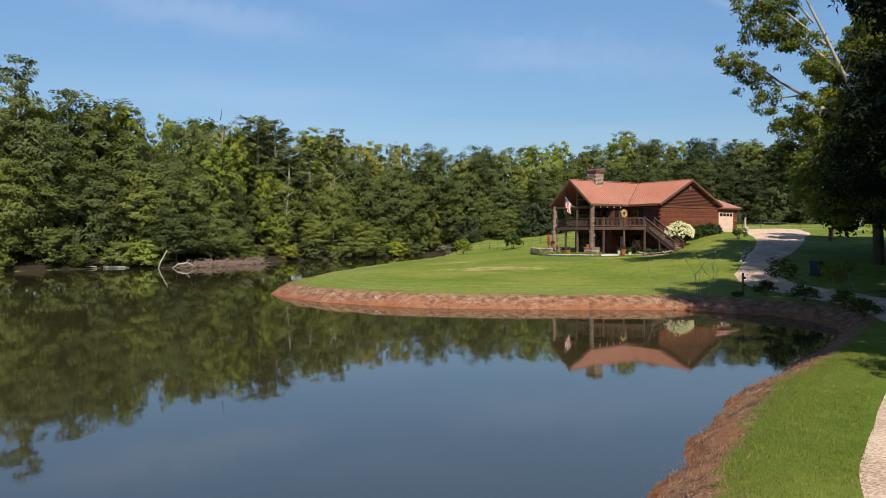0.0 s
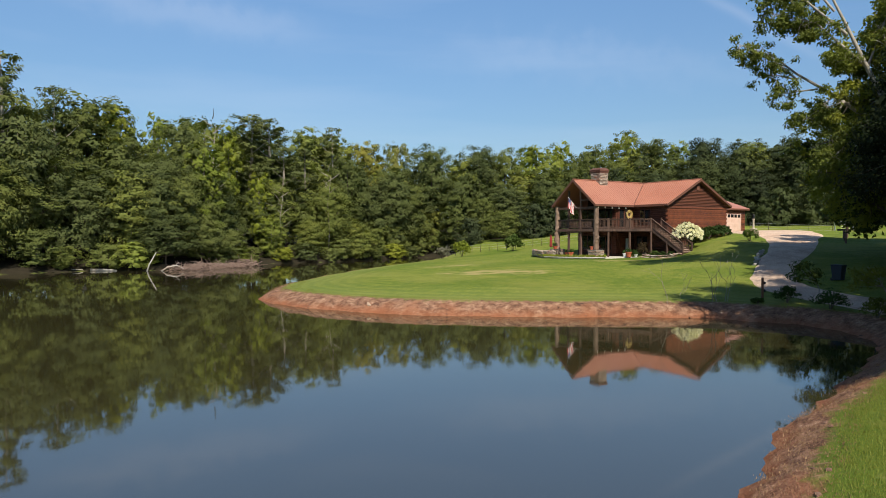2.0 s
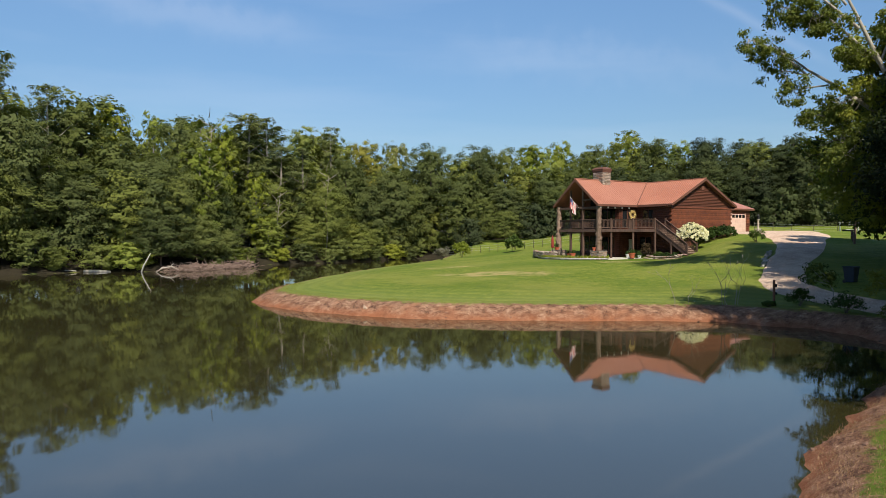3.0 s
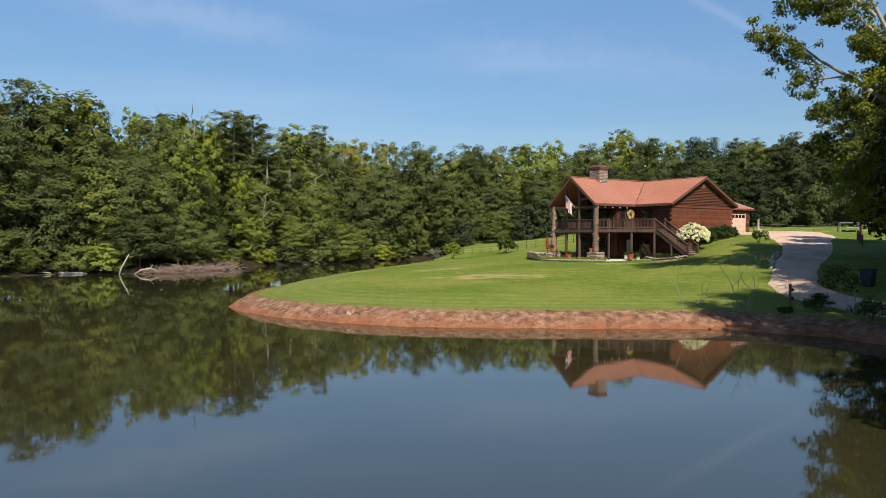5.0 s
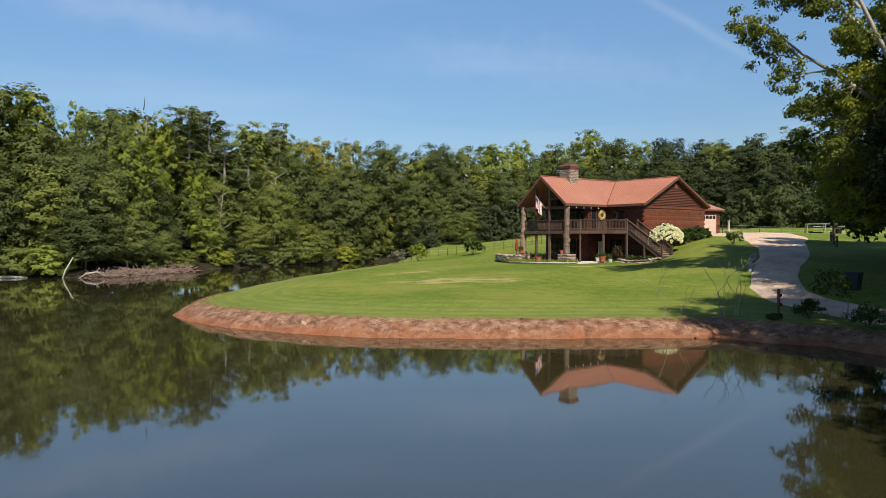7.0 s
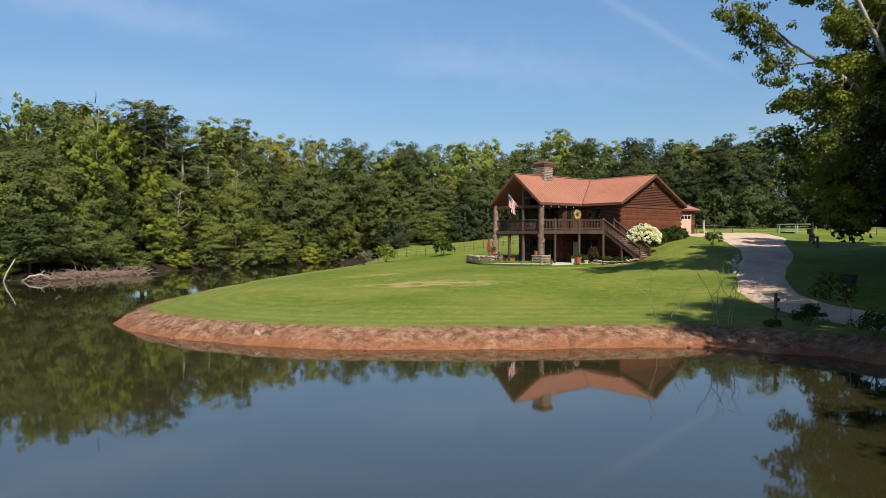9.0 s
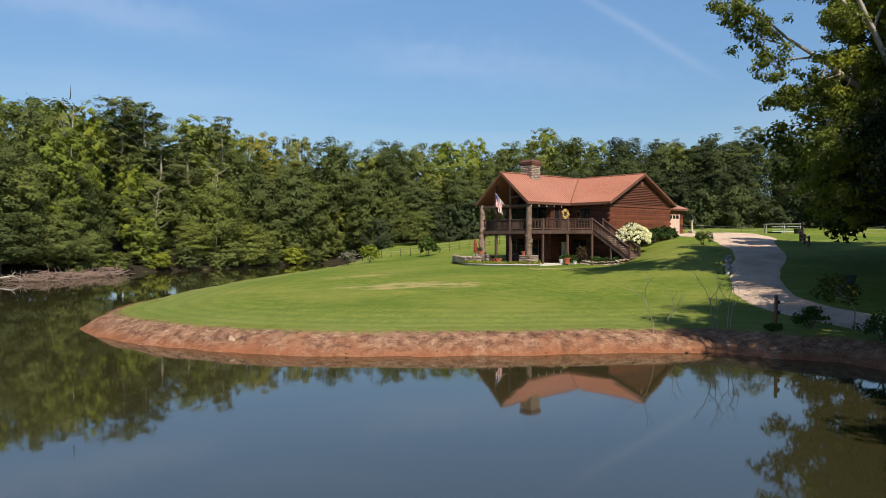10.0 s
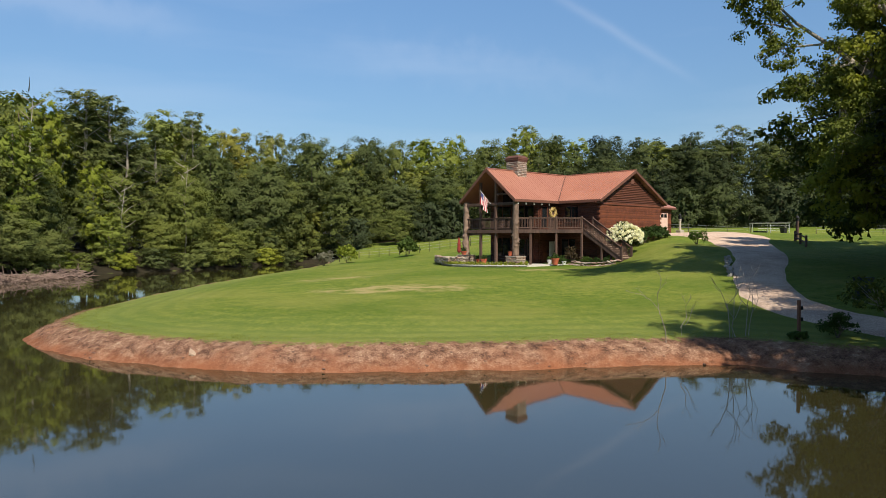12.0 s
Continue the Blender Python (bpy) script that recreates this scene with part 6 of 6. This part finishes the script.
pot((11.7, 79.6, 2.46), 0.34, 0.5, TERRACOTTA, "terracotta urn beside the low stone wall", None, 6)

umb = thing("patio_umbrella", (12.2, 79.4, 2.46), 0, "closed dark red patio umbrella on a pole", "umbrella")
part("pole", Shape().tube([(0, 0, 0), (0, 0, 2.35)], 0.025, 8), DARKMETAL, umb)
part("canopy", Shape().lathe([(0.10, 0.95), (0.17, 1.1), (0.14, 1.5), (0.15, 1.75), (0.07, 2.2), (0.015, 2.34)], sides=9), RED_CLOTH, umb, "folded dark red canopy")
part("base", Shape().lathe([(0.26, 0), (0.26, 0.05), (0.06, 0.09), (0.04, 0.3)], sides=14), DARKMETAL, umb)
tab = thing("patio_table", (12.9, 78.9, 2.46), 0, "dark round metal patio table", "table")
part("tabletop", Shape().lathe([(0.52, 0.70), (0.55, 0.715), (0.55, 0.73), (0.50, 0.74)], sides=20), DARKMETAL, tab)
for k in range(4):
    a = k * math.pi / 2 + 0.4
    part("leg", Shape().tube([(0.42 * math.cos(a), 0.42 * math.sin(a), 0), (0.2 * math.cos(a), 0.2 * math.sin(a), 0.4), (0.4 * math.cos(a), 0.4 * math.sin(a), 0.71)], 0.018, 6), DARKMETAL, tab)


def patio_chair(at, turn):
    c = thing("patio_chair", at, turn, "dark metal patio chair with a slatted back", "chair", "patio chairs")
    part("seat", Shape().box((-0.24, -0.24, 0.42), (0.24, 0.24, 0.46), 0.015), DARKMETAL, c)
    for x in (-0.22, 0.22):
        for y in (-0.22, 0.22):
            part("leg", Shape().tube([(x, y, 0), (x * 0.95, y * 0.95, 0.43)], 0.016, 6), DARKMETAL, c)
    back = part("backrest", Shape().tube([(-0.22, 0.23, 0.44), (-0.22, 0.32, 0.95), (0.22, 0.32, 0.95), (0.22, 0.23, 0.44)], 0.016, 6), DARKMETAL, c)
    for k in range(4):
        part("slat", Shape().tube([(-0.13 + 0.087 * k, 0.235, 0.46), (-0.13 + 0.087 * k, 0.32, 0.94)], 0.011, 5), DARKMETAL, back)


patio_chair(px(0.9, -10.0), 20)
patio_chair(px(1.6, -9.6), -30)
patio_chair((13.5, 79.7, 2.46), 100)


# flag on its slanting staff
def build_flag():
    base = house_to_world(0.25, -10.95, 5.3)
    f = thing("flag", tuple(base), ROT, "red and white striped flag with blue canton on slanting staff", "flag")
    d = Vector((-0.50, -0.55, 0.95))
    part("staff", Shape().tube([(0, 0, 0), tuple(d * 1.25)], 0.018, 6), WHITE, f)
    part("bracket", Shape().box((-0.05, -0.03, -0.12), (0.07, 0.07, 0.05), 0.01), DARKMETAL, f)
    red, blue = plain("flag_red", (0.42, 0.03, 0.04), (0.52, 0.05, 0.06), 0.8), plain("flag_blue", (0.03, 0.04, 0.16), (0.05, 0.06, 0.22), 0.8)
    w, h, n = 1.25, 0.8, 13
    cloth = None

    def at(u, v):
        """u along the fly (hanging down), v across the hoist."""
        p = d * (1.22 - v * h)
        return p + Vector((0.16 * u * math.sin(v * 9), 0.06 * math.sin(u * 5 + v * 8), -u * w * (0.92 + 0.1 * v)))

    for k in range(n):
        s = Shape()
        v0, v1 = k / n, (k + 1) / n
        rows = 14
        start = 0.4 if k < 7 else 0.0
        for r in range(rows + 1):
            u = start + (1 - start) * r / rows
            s.v += [tuple(at(u, v0)), tuple(at(u, v1))]
        for r in range(rows):
            s.f.append((2 * r, 2 * r + 1, 2 * r + 3, 2 * r + 2))
        part("stripe", s, red if k % 2 == 0 else WHITE, f, smooth=True)
    s = Shape()
    for r in range(9):
        for c in range(9):
            s.v.append(tuple(at(0.4 * r / 8, c / 8 * 7 / 13)))
    for r in range(8):
        for c in range(8):
            s.f.append((9 * r + c, 9 * r + c + 1, 9 * r + c + 10, 9 * r + c + 9))
    part("canton", s, blue, f, "blue canton of the flag", smooth=True)


build_flag()

# wreath on the upper door
wr = thing("wreath", tuple(house_to_world(3.12, -5.92, DECK_Z + 1.55)), ROT, "large straw-yellow floral wreath hung on the door", "wreath")
g = np.random.default_rng(81)
ring = [(0.06, 0.36 * math.cos(a), 0.36 * math.sin(a), 0.1, 0.16, 0.16) for a in np.linspace(0, 6.28, 14)]
STRAW = leaf_material("straw_petal", (0.30, 0.16, 0.03), (0.52, 0.33, 0.08), (0.62, 0.48, 0.2), 0.5, 0.1)
part("blossoms", leaf_mesh("blossoms", leaf_cloud(ring, 700, 0.11, g, 0.3), STRAW), STRAW, wr)

# lamp post by the garage
lp = thing("lamp_post", (40.5, 92.2, on_ground(40.5, 92.2)), 20, "stone lamp post with a dark lantern beside the garage", "lamp post")
part("plinth", Shape().box((-0.32, -0.32, -0.2), (0.32, 0.32, 0.28), 0.03), STONE, lp)
part("column", Shape().lathe([(0.17, 0.28), (0.13, 0.5), (0.12, 1.35), (0.17, 1.45), (0.17, 1.55)], sides=12), STONE, lp)
lan = part("lantern", Shape().box((-0.16, -0.16, 1.55), (0.16, 0.16, 1.62), 0.01).box((-0.12, -0.12, 1.62), (0.12, 0.12, 1.98), 0.01).lathe([(0.2, 1.98), (0.05, 2.14), (0.02, 2.2)], sides=8), DARKMETAL, lp)

# pipe shelter, field fence and bins
sh = thing("pipe_shelter", (62.5, 107.5, on_ground(62.5, 107.5)), -28, "low open shelter of galvanised pipes with a flat sheet roof", "shelter")
part("roof", Shape().box((-2.5, -1.6, 1.75), (2.5, 1.6, 1.83), 0.02), GALV, sh)
for x in (-2.35, 0.0, 2.35):
    for y in (-1.45, 1.45):
        part("post", Shape().tube([(x, y, -0.3), (x, y, 1.76)], 0.05, 8), GALV, sh)
for z in (0.35, 0.7, 1.05, 1.4):
    for a, b in ((-1.6, 0.0), (0.0, 2.35)):
        part("rail", Shape().tube([(a, -1.5, z), (b, -1.5, z)], 0.02, 6), GALV, sh)
tub = thing("feed_trough", (61.7, 108.4, on_ground(61.7, 108.4)), -28, "blue plastic trough under the pipe shelter", "trough")
BLUE = plain("blue_plastic", (0.006, 0.012, 0.024), (0.010, 0.02, 0.036), 0.6)
part("tub", Shape().lathe([(0.8, 0), (0.95, 0.7), (1.0, 0.72), (0.9, 0.72), (0.78, 0.1)], sides=18), BLUE, tub)


def wheelie_bin(x, y, turn, mat, label):
    b = thing("wheeled_bin", (x, y, on_ground(x, y)), turn, label, "bin", "wheeled bins")
    part("body", Shape().add([(-0.24, -0.27, 0.06), (0.24, -0.27, 0.06), (0.24, 0.27, 0.06), (-0.24, 0.27, 0.06), (-0.3, -0.36, 1.0), (0.3, -0.36, 1.0), (0.3, 0.36, 1.0), (-0.3, 0.36, 1.0)],
                             [(3, 2, 1, 0), (4, 5, 6, 7), (0, 1, 5, 4), (1, 2, 6, 5), (2, 3, 7, 6), (3, 0, 4, 7)]), mat, b)
    part("lid", Shape().box((-0.33, -0.4, 1.0), (0.33, 0.4, 1.08), 0.03), mat, b)
    for s in (-0.24, 0.24):
        part("wheel", Shape().tube([(s - 0.03, 0.3, 0.11), (s + 0.03, 0.3, 0.11)], 0.11, 12), DARKMETAL, b)


wheelie_bin(62.4, 104.2, 10, DARKMETAL, "black wheeled bin beside the shelter")
wheelie_bin(26.6, 48.9, 30, BLUE, "dark blue wheeled bin in the shade of the trees")


def wire_fence(points, step, h, label, seed, post_mat):
    f = thing("wire_fence", (points[0][0], points[0][1], on_ground(*points[0])), 0, label, "fence")
    r = random.Random(seed)
    line = smooth_line([(x, y, 0) for x, y in points], 30)[:, :2]
    run = np.concatenate([[0], np.cumsum(np.hypot(*np.diff(line, axis=0).T))])
    o = Vector(f.location)
    tops = []
    mesh = Shape().tube([(0, 0, -0.3), (0.01, 0, h * 0.5), (0, 0.01, h)], [0.05, 0.045, 0.04], 7).mesh("post", post_mat, True)
    for s in np.arange(0, run[-1], step):
        x, y = np.interp(s, run, line[:, 0]), np.interp(s, run, line[:, 1])
        z = on_ground(x, y)
        p = new("post", mesh)
        p.parent, p.location, p.scale = f, Vector((x, y, z)) - o, (1, 1, r.uniform(0.85, 1.15))
        tops.append(Vector((x, y, z)) - o)
    for k in (0.35, 0.65, 0.95):
        w = Shape().tube([t + Vector((0, 0, h * k)) for t in tops], 0.012, 4, False)
        part("wire", w, GALV, f)


wire_fence([(1.0, 121), (6, 119), (14, 116), (24, 111)], 1.5, 1.25, "weathered wooden post and wire fence along the wood's edge", 1, BARK)
wire_fence([(44, 101), (52, 105), (59, 106.5)], 4.0, 1.2, "post and wire fence across the field", 2, BARK)
wire_fence([(68, 105), (76, 100), (88, 92)], 4.0, 1.2, "post and wire fence across the field", 3, BARK)


# driftwood and brush on the far shore
def dead_log(name, pts, radii, label, category="log"):
    s = Shape().tube(pts, radii, 8)
    solid(name, s, DEADWOOD, label, category, smooth=True)


dead_log("leaning_snag", [(-39.2, 94.3, -0.4), (-38.7, 94.2, 0.9), (-37.7, 94.0, 2.5)], [0.11, 0.09, 0.04], "bleached bare snag leaning out of the water", "snag")
dead_log("forked_branch", [(-37.2, 94.0, -0.15), (-36.2, 93.9, 0.55), (-35.0, 94.0, 0.75), (-34.2, 94.3, 0.3)], [0.08, 0.08, 0.07, 0.04], "bleached forked branch arching over the water", "branch")
dead_log("forked_branch", [(-35.3, 94.0, 0.6), (-34.6, 93.8, 1.2)], [0.05, 0.03], "bleached forked branch arching over the water", "branch")
dead_log("fallen_log", [(-50.6, 90.8, 0.12), (-48.6, 92.5, 0.2), (-47.2, 93.6, 0.1)], [0.22, 0.2, 0.14], "bleached fallen log at the water's edge")
dead_log("fallen_log", [(-46.6, 94.4, 0.1), (-44.6, 94.3, 0.12), (-43.2, 94.6, 0.05)], [0.2, 0.18, 0.1], "bleached fallen log at the water's edge")
bp = Shape()
g = np.random.default_rng(90)
for i in range(420):
    f = g.uniform(0, 1)
    c = np.array([-35.2 + 6.4 * f, 95.0 + 13.0 * f, 0.1]) + g.normal(size=3) * np.array([0.7, 0.9, 0.0])
    c[2] = abs(g.normal()) * 0.36 + 0.05
    d = g.normal(size=3) * np.array([1.0, 1.0, 0.35])
    d *= g.uniform(0.5, 1.5) / np.linalg.norm(d)
    bp.tube([c - d, c + d * 0.2 + g.normal(size=3) * 0.08, c + d], [0.035, 0.03, 0.012], 4, False)
tagged(new("brush_pile", bp.mesh("brush_pile", BRUSH)), "heap of grey-brown dead brushwood at the water's edge", "brush pile", kind="stuff")


def dead_tree(x, y, h, seed, label):
    r = np.random.default_rng(seed)
    t = thing("dead_tree", (x, y, on_ground(x, y)), 0, label, "tree")
    s = Shape().tube([(0, 0, -0.5), (0.35, 0, h * 0.3), (0.05, 0.2, h * 0.6), (0.6, 0.1, h)], [0.012 * h, 0.009 * h, 0.006 * h, 0.02], 7)
    for i in range(11):
        u = 0.45 + 0.06 * i
        a = i * 2.4
        e = np.array([math.cos(a), math.sin(a), 0.7]) * r.uniform(1.2, 2.6) + np.array([0.1, 0, h * u])
        s.tube([(0.15, 0, h * u), (e + np.array([0.1, 0, h * u])) / 2 + r.normal(size=3) * 0.15, e], [0.004 * h + 0.01, 0.003 * h, 0.015], 5, False)
    part("trunk", s, BARK_PALE, t, smooth=True)


dead_tree(-20.6, 127.4, 14.5, 1, "bare grey dead tree among the woods")
dead_tree(-27.6, 120.4, 11.0, 6, "thin bare dead tree leaning over the water's edge")
dead_tree(-37.7, 116.3, 20.0, 3, "tall bare dead tree rising above the woods")


# ---- grass tufts, clods and stones on the banks ----
def tufts(name, places, h, mat, label, seed, blades=7, spread=0.07):
    """Upright blades in small tufts."""
    r = np.random.default_rng(seed)
    p = np.repeat(np.array(places), blades, 0)
    n = len(p)
    base = p + np.concatenate([r.normal(size=(n, 2)) * spread, np.zeros((n, 1))], 1)
    a = r.uniform(0, 2 * math.pi, n)
    w = np.stack([np.cos(a), np.sin(a), np.zeros(n)], 1) * (0.005 + 0.004 * r.uniform(size=n))[:, None] * (1 + h * 3)
    tip = base + np.concatenate([r.normal(size=(n, 2)) * h * 0.45, (h * r.uniform(0.5, 1.3, n))[:, None]], 1)
    leaves = np.stack([base - w - [0, 0, 0.02], base + w - [0, 0, 0.02], tip], 1)
    tagged(new(name, leaf_mesh(name, leaves, mat)), label, "grass", kind="stuff")


def scatter(n, x0, x1, y0, y1, d0, d1, seed):
    r = np.random.default_rng(seed)
    x, y = r.uniform(x0, x1, n), r.uniform(y0, y1, n)
    d = shore_distance(x, y)
    ok = (d > d0) & (d < d1)
    x, y = x[ok], y[ok]
    return np.stack([x, y, ground_height(x, y)], 1)


GRASS = leaf_material("lawn_grass", (0.06, 0.10, 0.015), (0.12, 0.165, 0.026), (0.22, 0.24, 0.052), 0.5, 0.35)
STRAW_GRASS = leaf_material("dry_grass", (0.13, 0.066, 0.038), (0.23, 0.13, 0.075), (0.36, 0.24, 0.14), 0.5, 0.2)
tufts("bank_grass", scatter(20000, -15, 20, 41, 62, 1.6, 2.9, 1), 0.05, GRASS, "ragged green grass along the top of the clay bank", 1)
tufts("bank_grass", scatter(36000, 2, 23, 6, 42, 1.35, 2.3, 2), 0.045, GRASS, "ragged green grass along the near bank", 2)
tufts("lawn_grass", scatter(30000, 2, 15, 7, 30, 1.5, 3.3, 8), 0.05, GRASS, "short thick green grass on the near lawn", 8, 6, 0.09)
tufts("dry_grass", scatter(26000, -15, 20, 41, 62, 0.3, 1.9, 4), 0.035, STRAW_GRASS, "dry straw-coloured grass on the clay bank", 4, 5, 0.12)
tufts("dry_grass", scatter(40000, 2, 22, 6, 42, 0.2, 1.7, 5), 0.028, STRAW_GRASS, "dry straw-coloured grass on the near bank", 5, 8, 0.12)
PALE_SAND = plain("pale_sandstone", (0.26, 0.17, 0.115), (0.40, 0.295, 0.205), 0.95, 0, 9, relief=0.7, dist=0.02)
CLOD = plain("clay_clod", (0.11, 0.06, 0.042), (0.30, 0.18, 0.125), 0.95, 0, 9, relief=0.7, dist=0.02)
cl = Shape()
rk = random.Random(5)
for x, y, z in np.concatenate([scatter(2600, -15, 20, 41, 60, -0.15, 1.7, 6), scatter(900, 2, 22, 6, 42, -0.15, 1.3, 7)]):
    s = 0.03 + 0.10 * rk.random() ** 2
    cl.rock((x, y, z + 0.1 * s), (s * rk.uniform(1, 1.7), s, s * 0.8), rk)
tagged(new("clay_clods", cl.mesh("clay_clods", CLOD)), "crumbled red clay clods strewn over the banks", "clods", kind="stuff")
solid("pale_stone", Shape().rock((-4.4, 46.05, 0.47), (0.95, 0.5, 0.2), random.Random(2)), PALE_SAND, "flat pale sandy stone set in the clay bank", "rock")
